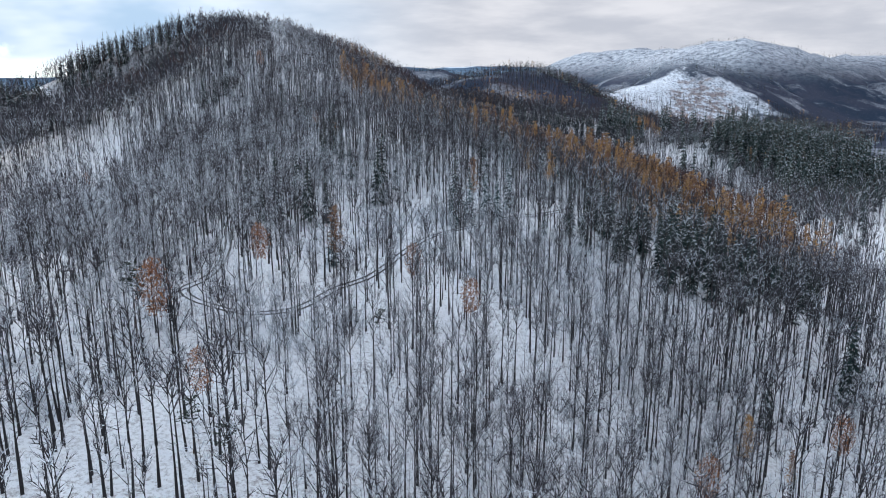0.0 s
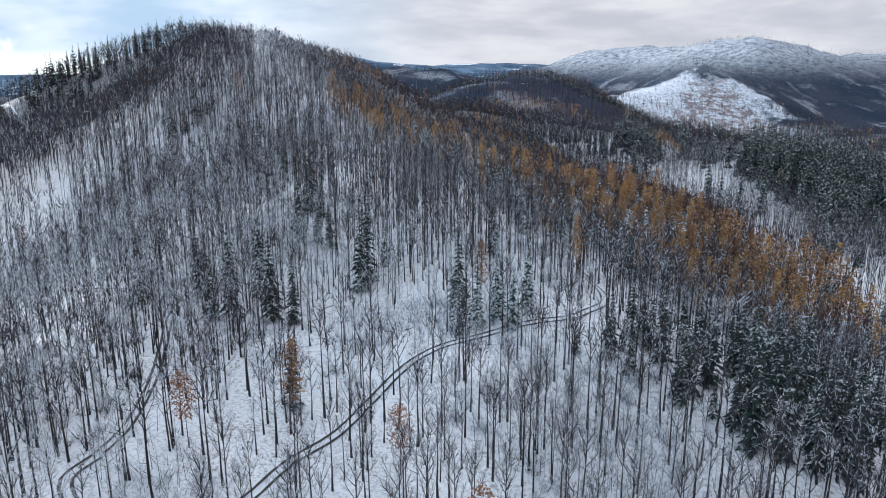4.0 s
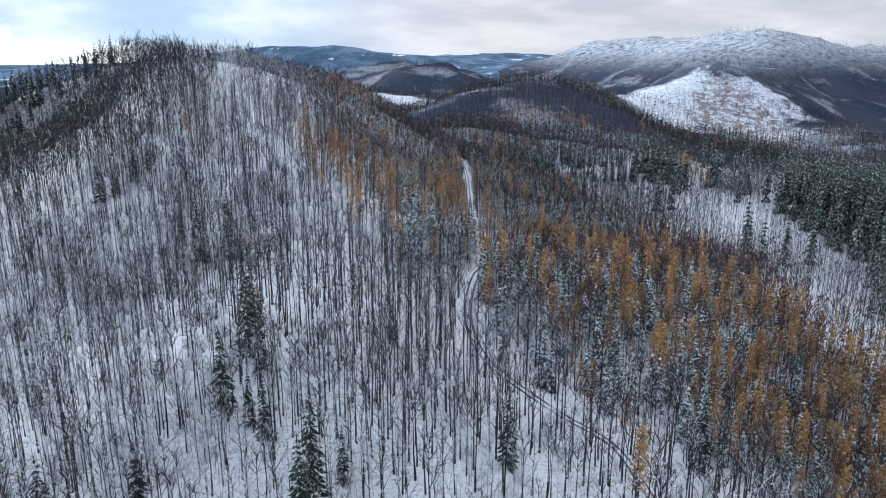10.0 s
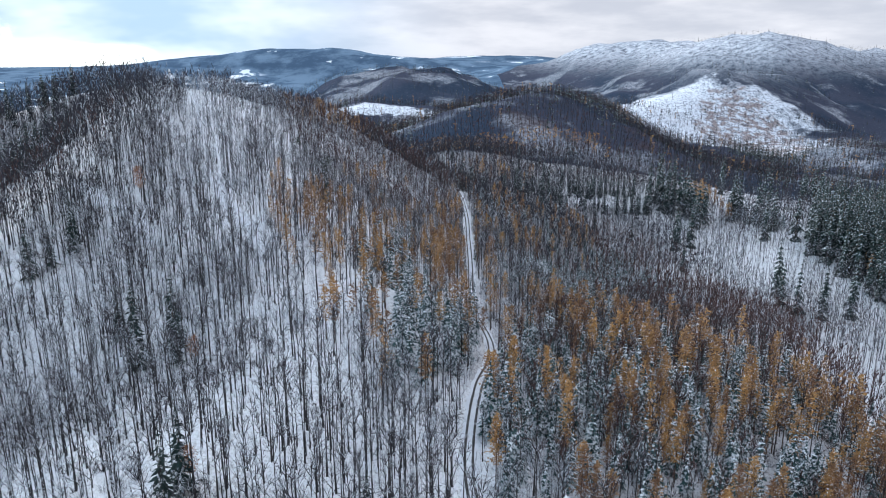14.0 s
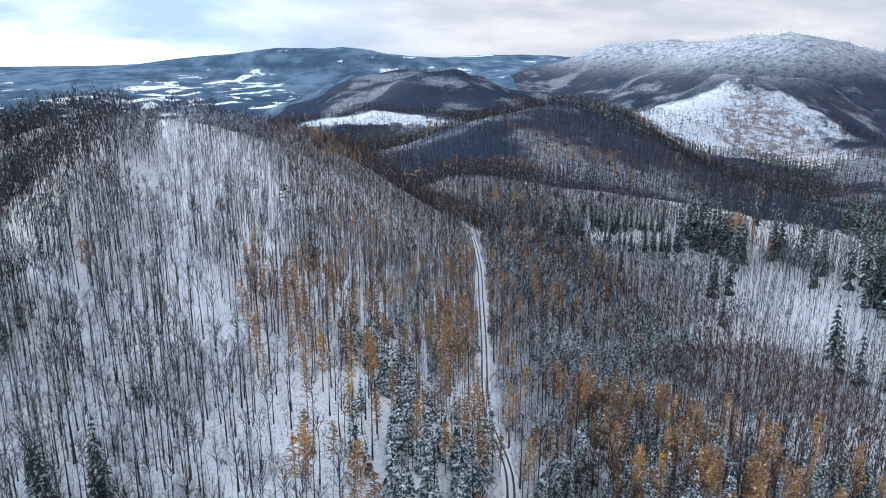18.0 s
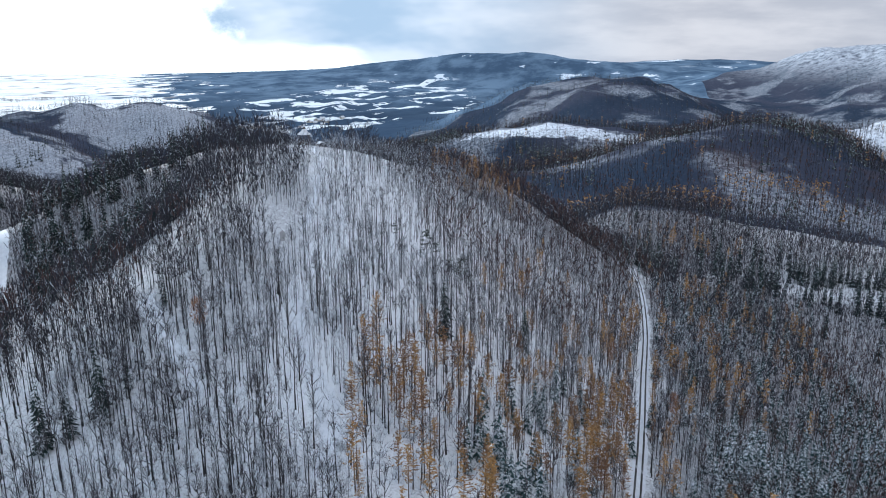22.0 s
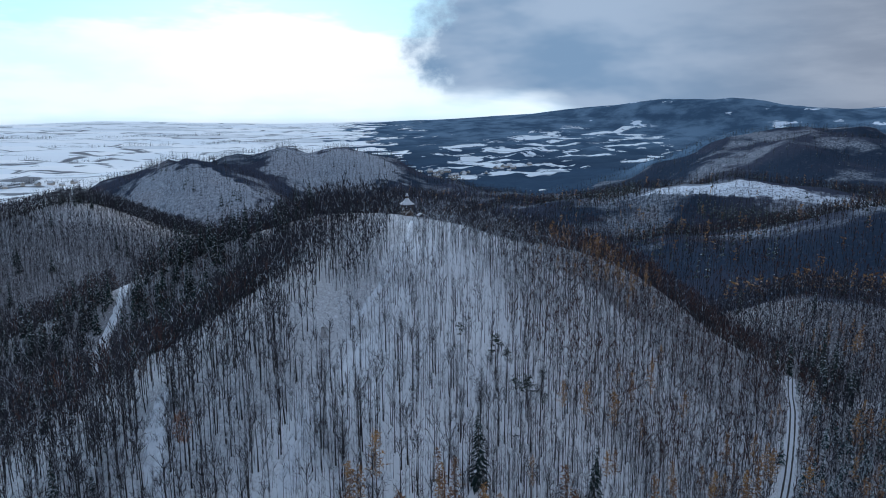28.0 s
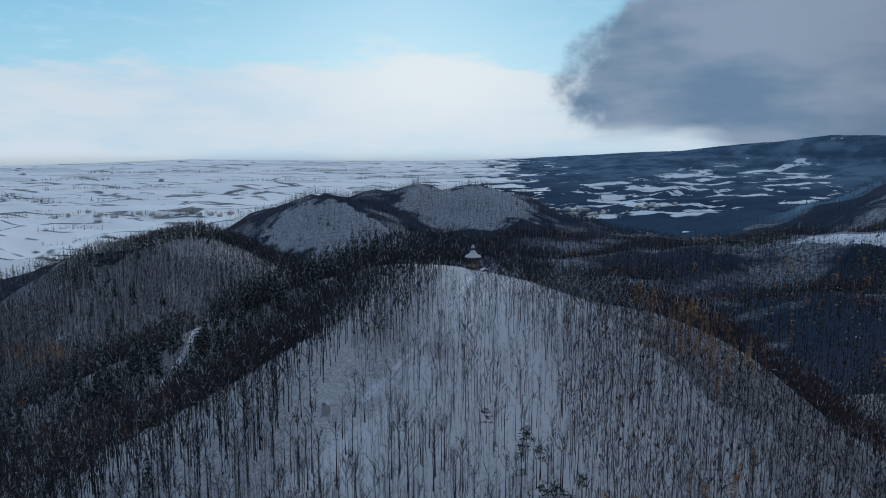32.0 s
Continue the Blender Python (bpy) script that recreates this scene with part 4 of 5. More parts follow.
GLADES = [(-80, 340, 46, 75, 0, 0.95), (-58, 250, 62, 84, 0, 1.3), (-100, 215, 50, 70, 0, 1.35), (250, 572, 30, 20, 0, 0.6),
          (60, 490, 45, 90, 0, 1.15), (30, 88, 40, 36, 0, 1.0), (-108, 478, 20, 16, 0, 0.30), (-108, 432, 18, 14, 0, 0.45),
          (-95, 533, 12, 16, 0, 0.5), (120, 667, 36, 5, 0, 0.05), (166, 586, 8, 9, 0, 0.1), (47, 690, 30, 9, 0, 0.25), (-120, 1368, 140, 42, 0, 0.06),
          (510, 1480, 180, 190, 0, 0.35)]
FAR_GLADES = [(-66, 395, 12, 24, 30, 0.5), (8, 106, 12, 18, 10, 0.7), (-20, 185, 24, 14, 0, 0.5), (-148, 566, 20, 22, 0, 0.25),
              (-92, 172, 20, 12, 10, 0.7), (-35, 163, 14, 8, 0, 0.3), (-540, 662, 60, 22, 30, 0.35), (20, 60, 10, 14, 0, 0.8),
              (-300, 1150, 60, 10, 10, 0.05), (-95, 350, 50, 60, 0, 1.3), (84, 96, 40, 40, 0, 1.6), (-35, 265, 75, 80, 0, 1.22), (-125, 355, 45, 50, 0, 1.25),
              (-50, 218, 55, 32, 0, 1.3)]
CLEARINGS = THICKETS + SHOULDER_THICKETS + GLADES + FAR_GLADES


# stands with an outline of their own: kind, share of the trees there, corners in the plan
LARCH_SLOPE = [(16, 366), (57, 435), (84, 429), (101, 378), (145, 399), (182, 345), (170, 255), (121, 241), (91, 232), (56, 244), (27, 240), (16, 258), (13, 300)]
BROWN_BELT = [(84, 562), (115, 558), (140, 512), (168, 482), (194, 413), (184, 352), (145, 396), (105, 430), (82, 467)]
SPRUCE_HOLLOW = [(32, 475), (80, 575), (96, 575), (128, 525), (77, 464), (63, 432), (32, 427)]
UPPER_LARCH = [(-62, 406), (-40, 446), (-10, 452), (6, 500), (8, 590), (17, 537), (13, 397), (15, 345), (-6, 300), (-27, 323), (-38, 352)]
UPPER_SPRUCE = [(-38, 406), (-17, 443), (-4, 412), (2, 351), (4, 325), (-9, 300), (-21, 384)]
SUMMIT_LARCH = [(-97, 586), (-84, 603), (-47, 610), (-42, 589), (-75, 578)]
BROW = [(-80, 531), (-44, 589), (3, 600), (11, 529), (-11, 500), (-54, 515)]
SPUR_CREST = [(26, 730), (83, 716), (171, 684), (230, 660), (225, 636), (166, 646), (77, 658), (40, 640)]
RIGHT_FLANK = [(-110, 580), (-75, 602), (-20, 614), (24, 606), (22, 540), (-11, 543), (-40, 553), (-70, 562), (-98, 560)]
FAR_SADDLE = [(-60, 640), (30, 640), (60, 690), (110, 690), (200, 690), (420, 700), (420, 780), (-60, 780)]
WEST_WOOD = [(-140, 572), (-130, 544), (-113, 488), (-112, 465), (-103, 438), (-107, 427), (-132, 418), (-112, 394), (-149, 390), (-330, 400), (-330, 575)]
FACE = [(-132, 552), (-114, 514), (-112, 440), (-105, 395), (-60, 385), (-20, 400), (15, 400), (17, 540), (5, 600), (-44, 589), (-97, 575)]
DARK_HOLLOW = [(18, 612), (94, 681), (104, 644), (84, 506), (34, 480), (20, 506)]
CREST_STRIP = [(-135, 574), (-120, 556), (-95, 558), (-60, 566), (-15, 574), (-15, 592), (-60, 594), (-100, 592)]
EDGE_WOOD = [(-172, 568), (-140, 540), (-118, 514), (-115, 437), (-140, 425), (-175, 455), (-190, 515), (-225, 560), (-180, 585)]
CREST_WOOD = [(-140, 566), (-150, 556), (-128, 525), (-118, 500), (-145, 488), (-205, 515), (-270, 555), (-215, 600), (-150, 610), (-120, 595)]
TALL_SPRUCES = [(228, 440), (250, 500), (234, 557), (262, 633), (330, 700), (380, 640), (330, 480), (262, 430)]
AREAS = [("thick", 0.45, WEST_WOOD), ("red", 0.6, LARCH_SLOPE), ("larch", 0.27, LARCH_SLOPE), ("young", 0.30, LARCH_SLOPE), ("red", 0.92, BROWN_BELT), ("red", 0.5, SPRUCE_HOLLOW), ("young", 0.42, SPRUCE_HOLLOW),
         ("larch", 0.34, UPPER_LARCH), ("young", 0.5, UPPER_SPRUCE), ("red", 0.22, BROW), ("larch", 0.25, SUMMIT_LARCH), ("thick", 0.85, DARK_HOLLOW), ("young", 0.2, DARK_HOLLOW),
         ("larch", 0.06, DARK_HOLLOW), ("thick", 0.75, SPUR_CREST), ("spruce", 0.1, SPUR_CREST), ("thick", 0.22, RIGHT_FLANK), ("thick", 0.5, FAR_SADDLE), ("red", 0.15, FAR_SADDLE), ("spruce", 0.34, TALL_SPRUCES),
         ("thick", 0.5, EDGE_WOOD), ("thick", 0.75, CREST_WOOD)]

DENSE = [(1.25, FACE), (2.0, CREST_STRIP), (1.15, EDGE_WOOD), (1.25, CREST_WOOD), (1.5, WEST_WOOD), (1.35, DARK_HOLLOW)]


def within(corners, x, y):
    """Whether each place lies inside the outline."""
    hit = np.zeros(len(x), bool)
    for (x0, y0), (x1, y1) in zip(corners, corners[1:] + corners[:1]):
        cross = (y0 > y) != (y1 > y)
        at = x0 + (x1 - x0) * (y - y0) / (y1 - y0 if y1 != y0 else 1e-9)
        hit ^= cross & (x < at)
    return hit


def inside(rows, x, y):
    """For each place the ellipse it lies in, nearest centre first, as a share of its radius."""
    out = np.full((len(rows), len(x)), 9.0)
    for k, row in enumerate(rows):
        cx, cy, rx, ry, turn = row[-6:-1]
        c, s = math.cos(radians(turn)), math.sin(radians(turn))
        dx, dy = x - cx, y - cy
        out[k] = ((c * dx + s * dy) / rx) ** 2 + ((c * dy - s * dx) / ry) ** 2
    return out


def near_line(line, x, y, far):
    hit = np.zeros(len(x), bool)
    for p in line[::2]:
        hit |= (x - p[0]) ** 2 + (y - p[1]) ** 2 < far * far
    return hit


def ripple(x, y, size):
    """A smooth patchiness from 0 to 1."""
    return 0.5 + 0.25 * (np.sin(x / size + 1.3 * np.sin(y / size / 1.7)) + np.sin(y / size * 1.1 + 1.7 * np.sin(x / size / 1.3)))


def seed_wood(x0, x1, y0, y1, gap, keep, seed):
    """Tree places on a jittered grid, thinned."""
    rng = np.random.default_rng(seed)
    gx, gy = np.meshgrid(np.arange(x0, x1, gap), np.arange(y0, y1, gap))
    x = gx.ravel() + rng.uniform(-0.6, 0.6, gx.size) * gap
    y = gy.ravel() + rng.uniform(-0.6, 0.6, gx.size) * gap
    chance = keep * (0.55 + 0.9 * ripple(x, y, gap * 6))
    chance = chance * (1 + 0.9 * np.clip((x - 25) / 25, 0, 1) * np.clip((175 - x) / 20, 0, 1) * np.clip((y - 215) / 40, 0, 1)
                       + 0.35 * np.clip((-115 - x) / 50, 0, 1) + 1.3 * np.clip((-97 - x - 0.30 * (y - 426) + 40 * (ripple(x, y, 9.0) - 0.5)) / 26, 0, 1) * np.clip((y - 365) / 50, 0, 1) + 0.4 * np.clip((y - 520) / 60, 0, 1) * np.clip((160 - x) / 30, 0, 1)
                       + 0.6 * np.clip((x + 0.9 * (y - 640) + 190) / 60, 0, 1) * np.clip((y - 500) / 40, 0, 1) * np.clip((40 - x) / 30, 0, 1) * np.clip((x + 135) / 25, 0, 1))
    edge = inside(CLEARINGS, x, y)
    for k, row in enumerate(CLEARINGS):
        chance = np.where(edge[k] < 1, chance * row[-1], chance)
    for times, corners in DENSE:
        chance = np.where(within(corners, x, y), chance * times, chance)
    ok = rng.uniform(size=len(x)) < chance
    return x[ok], y[ok], rng


def sort_kinds(x, y, rng, stands, usual):
    kinds = rng.choice([u[0] for u in usual], size=len(x), p=[u[1] for u in usual]).astype(object)
    for row, share in zip(stands, inside(stands, x, y)):
        take = (share < 1) & (rng.uniform(size=len(x)) < row[-1] * np.clip(2.2 * (1 - share), 0.25, 1))
        kinds[take] = row[0]
    wx, wy = x + rng.normal(0, 4, len(x)), y + rng.normal(0, 4, len(x))
    for kind, share, corners in AREAS:
        kinds[within(corners, wx, wy) & (rng.uniform(size=len(x)) < share)] = kind
    # hardly a conifer stands on the summit's face
    stray = (kinds == "spruce") & within(FACE, x, y) & (y > 420)
    kinds[stray] = "beech"
    return kinds


def in_view(x, y):
    """Places that the camera's way can see, roughly."""
    ang = np.degrees(np.arctan2(-(x - 20), y + 40))
    d = np.hypot(x - 38, y - 352)
    return (ang > -37) & ((ang < 84) | (d < 200))


wood = []          # kind, x, y, scale, turn, lod
x, y, rng = seed_wood(-330, 215, 36, 470, 3.3, 0.44, 3)
ok = in_view(x, y) & ~((x < -60) & (y < 40))
for line, far in ((MAIN_TRACK, 2.6), (SIDE_TRACK, 1.0), (UPPER_TRACK, 2.2), (WEST_RIDE, 5.0), (SLOPE_RIDE, 3.2), (LARCH_RIDE, 3.4)):
    ok &= ~near_line(line, x, y, far)
x, y = x[ok], y[ok]
kinds = sort_kinds(x, y, rng, RED_STANDS + STANDS, (("beech", 0.853), ("leafy", 0.004), ("white", 0.14), ("spruce", 0.003)))
size = (0.62 + 0.55 * rng.beta(2.4, 1.8, len(x))) * np.interp(y, (380, 480), (1.0, 0.8))
size[kinds == "spruce"] *= 0.74
size[(kinds == "larch") & (x < 45) & (y > 330)] *= 0.8
size[kinds == "young"] *= 1.12
wood.append((kinds, x, y, size, rng.uniform(0, 6.28, len(x))))
x, y, rng = seed_wood(-700, 420, 470, 780, 2.9, 0.35, 4)
ok = in_view(x, y) & ~((x > -330) & (x < 215) & (y < 470))
for line, far in ((MAIN_TRACK, 3.0), (WEST_RIDE, 5.0), (SUMMIT_PATH, 4.2), (PAVILION_SIGHTLINE, 8.0)):
    ok &= ~near_line(line, x, y, far)
ok &= ~((x > -330) & (x < -140) & (y > 640) & (y < 760))
x, y = x[ok], y[ok]
kinds = sort_kinds(x, y, rng, RED_STANDS + STANDS, (("beech", 0.96), ("white", 0.03), ("spruce", 0.01)))
size = rng.uniform(0.56, 0.86, len(x))
size[(x > 150) & (kinds == "spruce")] *= 1.85
size[x + 0.38 * (y - 426) < -110] *= 1.08
size *= 1 - 0.30 * np.exp(-((x + 145) ** 2 + (y - 560) ** 2) / (2 * 30 ** 2))
size[within(CREST_WOOD, x, y) & (y > 578)] *= 1.3
size[within(EDGE_WOOD, x, y)] *= 1.1
size[kinds == "larch"] *= 0.95
size[(kinds == "larch") & (x < 30) & (y > 550)] *= 0.72
wood.append((kinds, x, y, size, rng.uniform(0, 6.28, len(x))))
x, y, rng = seed_wood(210, 420, 230, 470, 4.0, 0.55, 5)
kinds = sort_kinds(x, y, rng, RED_STANDS + STANDS, (("beech", 0.9), ("red", 0.06), ("spruce", 0.04)))
wood.append((kinds, x, y, rng.uniform(0.7, 1.1, len(x)), rng.uniform(0, 6.28, len(x))))
x, y, rng = seed_wood(-700, -330, 330, 470, 4.2, 0.6, 6)
ok = in_view(x, y)
wood.append((sort_kinds(x[ok], y[ok], rng, STANDS, (("beech", 0.94), ("red", 0.05), ("spruce", 0.01))), x[ok], y[ok], rng.uniform(0.6, 0.9, ok.sum()), rng.uniform(0, 6.28, ok.sum())))

# trees that stand out: kind, x, y, size
LOWER_TREES = [("spruce", -78, 202, 0.95), ("spruce", -56, 190, 0.9), ("spruce", -51, 191, 0.95), ("spruce", -41, 189, 1.1),
               ("spruce", -35, 186, 0.8), ("spruce", -20, 210, 1.0), ("spruce", -16, 218, 0.95), ("spruce", -37, 233, 1.05),
               ("spruce", -43, 236, 1.0), ("spruce", -33, 229, 0.85), ("spruce", 4, 187, 0.95), ("larch", 9.5, 189, 0.8), ("larch", 36, 209, 1.0),
               ("spruce", -63, 203, 0.9), ("spruce", -47, 203, 1.0), ("spruce", -21, 204, 0.9), ("spruce", -43, 256, 1.0), ("spruce", -39, 251, 0.9),
               ("spruce", -78, 327, 1.0), ("spruce", -70, 333, 1.1), ("spruce", -67, 325, 0.9), ("spruce", -82, 333, 0.85), ("spruce", -89, 341, 0.8),
               ("spruce", -131, 372, 1.0), ("spruce", -121, 382, 1.05), ("spruce", -119, 390, 0.9), ("spruce", -46, 271, 0.95)]
UPPER_TREES = [("spruce", 58, 239, 0.8), ("young", 8, 178, 1.1), ("young", 13, 181, 1.2), ("young", 16, 176, 1.0), ("young", 4, 176, 1.0),
               ("young", 20, 183, 1.1), ("larch", -25.7, 141, 0.9), ("leafy", -42, 134, 1.0), ("larch", 52, 84, 0.62), ("larch", 58, 80, 0.45),
               ("leafy", -50, 92, 1.2), ("leafy", 6, 112, 0.9), ("leafy", 40, 70, 0.8), ("pine", -34, 62, 0.5), ("pine", -28, 59, 0.5),
               ("pine", -12, 104, 0.45), ("pine", -55, 95, 0.9), ("spruce", -26, 475, 0.9), ("spruce", -47, 447, 0.85), ("spruce", -126, 376, 0.9),
               ("young", -28, 150, 1.0), ("spruce", -77, 128, 0.9), ("pine", -68, 497, 0.8), ("spruce", 84, 110, 0.95), ("spruce", 62, 98, 0.6)]
LONE = LOWER_TREES + UPPER_TREES
lone = np.array([(r[1], r[2], r[3]) for r in LONE])
wood.append((np.array([r[0] for r in LONE], object), lone[:, 0], lone[:, 1], lone[:, 2] * 1.0, np.arange(len(LONE)) * 1.7))
LONE_COUNT = len(LONE)

all_kind = np.concatenate([w[0] for w in wood])
all_x, all_y, all_s, all_t = (np.concatenate([w[k] for w in wood]) for k in (1, 2, 3, 4))
all_z = height(all_x, all_y)
is_lone = np.arange(len(all_x)) >= len(all_x) - LONE_COUNT
# close, twiggy woods: the western flank, the summit's back, the hollow in the east and the far end of the track
patchy = 60 * (ripple(all_x, all_y, 9.0) - 0.5) + np.random.default_rng(43).normal(0, 7, len(all_x))
flank = (all_x + 0.30 * (all_y - 426) + patchy < -104) & (all_y > 385)
hollow = (all_x > -70) & (all_x < 165) & (all_y > 545) & (all_x + 0.9 * (all_y - 640) + 2 * patchy > -60)
crest = ((all_x + 112) / 48) ** 2 + ((all_y - 600) / 30) ** 2 < 1
chance = np.random.default_rng(41).uniform(size=len(all_x))
shoulder = (all_y > 420) & (all_x > -85) & (all_x < 20) & (chance < 0.85 * np.clip((all_x + 85) / 75, 0, 1))
brow = (all_y > 505) & (all_x > -130) & (all_x < 40) & (chance < 0.9 * np.clip((all_x + 0.9 * (all_y - 640) + 195 + patchy) / 70, 0, 1))
close = ((flank & (chance < 0.5)) | brow | hollow | crest | shoulder | (all_y > 640)) & np.isin(all_kind, ("beech", "white")) & ~is_lone & ((all_x < 165) | (all_y > 700)) & ~within(FACE, all_x, all_y) & ~within(RIGHT_FLANK, all_x, all_y)
all_kind[close] = "thick"


# ---------------------------------------------------------------- trees as objects
LABELS = {
    "beech": ("beech_tree", "tall bare grey beech standing in the snow", "tree", "bare trees of the near slope"),
    "white": ("beech_tree", "bare broadleaved tree with snow along its branches", "tree", "snowy trees of the near slope"),
    "red": ("birch_tree", "slim bare tree with reddish brown twigs", "tree", "reddish trees"),
    "leafy": ("young_beech", "young tree still holding its rusty brown leaves", "tree", "brown-leaved trees"),
    "larch": ("larch_tree", "slender larch with golden orange autumn needles", "tree", "larches by the track"),
    "spruce": ("spruce_tree", "dark green spruce with snow on its drooping boughs", "tree", "dark spruces"),
    "young": ("young_spruce", "young spruce white with fresh snow", "tree", "snowy young spruces"),
    "pine": ("pine_tree", "dark pine with a bare stem and ragged crown", "tree", "pines"),
}
LIMIT = {"beech": 290, "white": 90, "red": 60, "leafy": 40, "larch": 180, "spruce": 160, "young": 110, "pine": 40}
FIRST = {"beech": (8, 92), "white": (-30, 120), "red": (100, 360), "leafy": (0, 100), "larch": (55, 262), "spruce": (55, 150), "young": (30, 330), "pine": (-60, 100)}
patterns = {}


def tree_pattern(kind, variant):
    """One tree with its parts, for copying."""
    key = (kind, variant % VARIANTS[0])
    if key not in patterns:
        made = shape(kind, 0, variant)
        name, label, category, group = LABELS[kind]
        base = tagged(new(name), label, category, group)
        _, stem_mat, crown_mat = KINDS[kind]
        for part_name, mat in (("trunk", stem_mat), ("crown", crown_mat)):
            v, f = made[part_name]
            ob = new(part_name, mesh_of(part_name, v, f, (mat,)))
            ob.parent = base
        patterns[key] = [base, False]
    return patterns[key]


single = np.zeros(len(all_x), bool)
for kind, most in LIMIT.items():
    mine = np.where(all_kind == kind)[0]
    fx, fy = FIRST[kind]
    order = mine[np.argsort(np.hypot(all_x[mine] - fx, (all_y[mine] - fy) * 0.8) - 1000 * is_lone[mine])][:most]
    single[order] = True
    for i, k in enumerate(order):
        entry = tree_pattern(kind, i)
        spot = Matrix.Translation((all_x[k], all_y[k], all_z[k])) @ Matrix.Rotation(float(all_t[k]), 4, "Z") @ Matrix.Scale(float(all_s[k]), 4)
        if entry[1]:
            copy_thing(entry[0], spot)
        else:
            entry[0].matrix_basis, entry[1] = spot, True


def plant(name, label, category, rows, lod, mats=None):
    """Many trees joined: rows of kind, x, y, z, scale, turn."""
    vs, fs, ms, n = [], [], [], 0
    slots = []
    kinds, x, y, z, s, t = rows
    for kind in sorted(set(kinds)):
        _, stem_mat, crown_mat = KINDS[kind]
        for variant in range(VARIANTS[lod]):
            take = np.where(kinds == kind)[0]
            take = take[np.arange(len(take)) % VARIANTS[lod] == variant]
            if not len(take):
                continue
            made = shape(kind, lod, variant)
            for part_name, mat in (("trunk", stem_mat), ("crown", crown_mat)):
                if mat not in slots:
                    slots.append(mat)
                v, f = made[part_name]
                c, q, k = np.cos(t[take])[:, None], np.sin(t[take])[:, None], s[take][:, None]
                px = (v[None, :, 0] * c - v[None, :, 1] * q) * k + x[take][:, None]
                py = (v[None, :, 0] * q + v[None, :, 1] * c) * k + y[take][:, None]
                pz = v[None, :, 2] * k + z[take][:, None]
                vs.append(np.stack([px, py, pz], -1).reshape(-1, 3))
                fs.append((f[None] + (np.arange(len(take)) * len(v))[:, None, None] + n).reshape(-1, 3))
                ms.append(np.full(len(take) * len(f), slots.index(mat)))
                n += len(take) * len(v)
    me = mesh_of(name, np.vstack(vs), np.vstack(fs), slots, np.concatenate(ms))
    return tagged(new(name, me), label, category, kind="stuff")


rest = ~single
reach = np.minimum(np.hypot(all_x, all_y), np.minimum(np.hypot(all_x - 4, all_y - 150), np.hypot(all_x + 10, all_y - 360) * 0.95))
for low, high, lod in ((0, 145, 1), (145, 2000, 2)):
    for title, members, label in (("beech_wood", ("beech", "white", "red", "thick", "leafy"), "bare grey broadleaved wood with snow between the stems"),
                                  ("larch_wood", ("larch",), "orange and brown larch wood on the ridge"),
                                  ("spruce_wood", ("spruce", "young", "pine"), "dark conifers dusted with snow")):
        take = rest & (reach >= low) & (reach < high) & np.isin(all_kind, members)
        if take.any():
            plant(title, label, "woodland", (all_kind[take], all_x[take], all_y[take], all_z[take], all_s[take], all_t[take]), lod)

# shrubs under the trees
rng = np.random.default_rng(21)
bx, by = rng.uniform(-150, 120, 12000), rng.uniform(45, 430, 12000)
ok = ((ripple(bx, by, 13.0) > 0.5) | (np.hypot(bx + 92, by - 172) < 24) | (np.hypot((bx + 36) / 1.6, by - 164) < 9)) & ~near_line(MAIN_TRACK, bx, by, 3.2) & ~near_line(SIDE_TRACK, bx, by, 3.0)
bx, by = bx[ok], by[ok]
bk = np.where(ripple(bx + 40, by, 30.0) > 0.4, "white_bush", "bush").astype(object)
plant("undergrowth", "low leafless shrubs poking through the snow", "shrub", (bk, bx, by, height(bx, by), rng.uniform(0.6, 1.8, len(bx)), rng.uniform(0, 6.28, len(bx))), 1)

# thin young stems between the old ones
rng = np.random.default_rng(23)
bx, by = rng.uniform(-150, 110, 9000), rng.uniform(48, 400, 9000)
ok = (ripple(bx + 20, by + 60, 21.0) > 0.42) & in_view(bx, by)
for line in (MAIN_TRACK, SIDE_TRACK, UPPER_TRACK):
    ok &= ~near_line(line, bx, by, 2.6)
bx, by = bx[ok], by[ok]
plant("saplings", "thin young broadleaved stems with snow on fine twigs", "sapling", (np.full(len(bx), "sapling", object), bx, by, height(bx, by), rng.uniform(0.6, 1.2, len(bx)), rng.uniform(0, 6.28, len(bx))), 1)

bx, by = rng.uniform(-150, 60, 6000), rng.uniform(395, 600, 6000)
ok = (ripple(bx + 20, by + 60, 17.0) > 0.36) & ~near_line(MAIN_TRACK, bx, by, 3.5) & (bx + 0.38 * (by - 426) > -112) & (np.hypot(bx + 152, by - 570) > 20) & (np.hypot(bx + 104, by - 458) > 11)
bx, by = bx[ok], by[ok]
plant("saplings", "thin young broadleaved stems on the upper slope", "sapling", (np.full(len(bx), "sapling", object), bx, by, height(bx, by), rng.uniform(0.7, 1.2, len(bx)), rng.uniform(0, 6.28, len(bx))), 2)

# close pole stands on the summit's sunny face, thicker towards the track
gx, gy = np.meshgrid(np.arange(-135, 20, 2.1), np.arange(382, 602, 2.1))
rng = np.random.default_rng(25)
bx, by = gx.ravel() + rng.uniform(-1.2, 1.2, gx.size), gy.ravel() + rng.uniform(-1.2, 1.2, gx.size)
share = 0.22 + 0.36 * np.clip((bx + 100) / 80, 0, 1) + 0.35 * (ripple(bx, by, 8.0) - 0.5)
for row, edge in zip(CLEARINGS, inside(CLEARINGS, bx, by)):
    share = np.where((edge < 1) & (row[-1] < 1), share * row[-1], share)
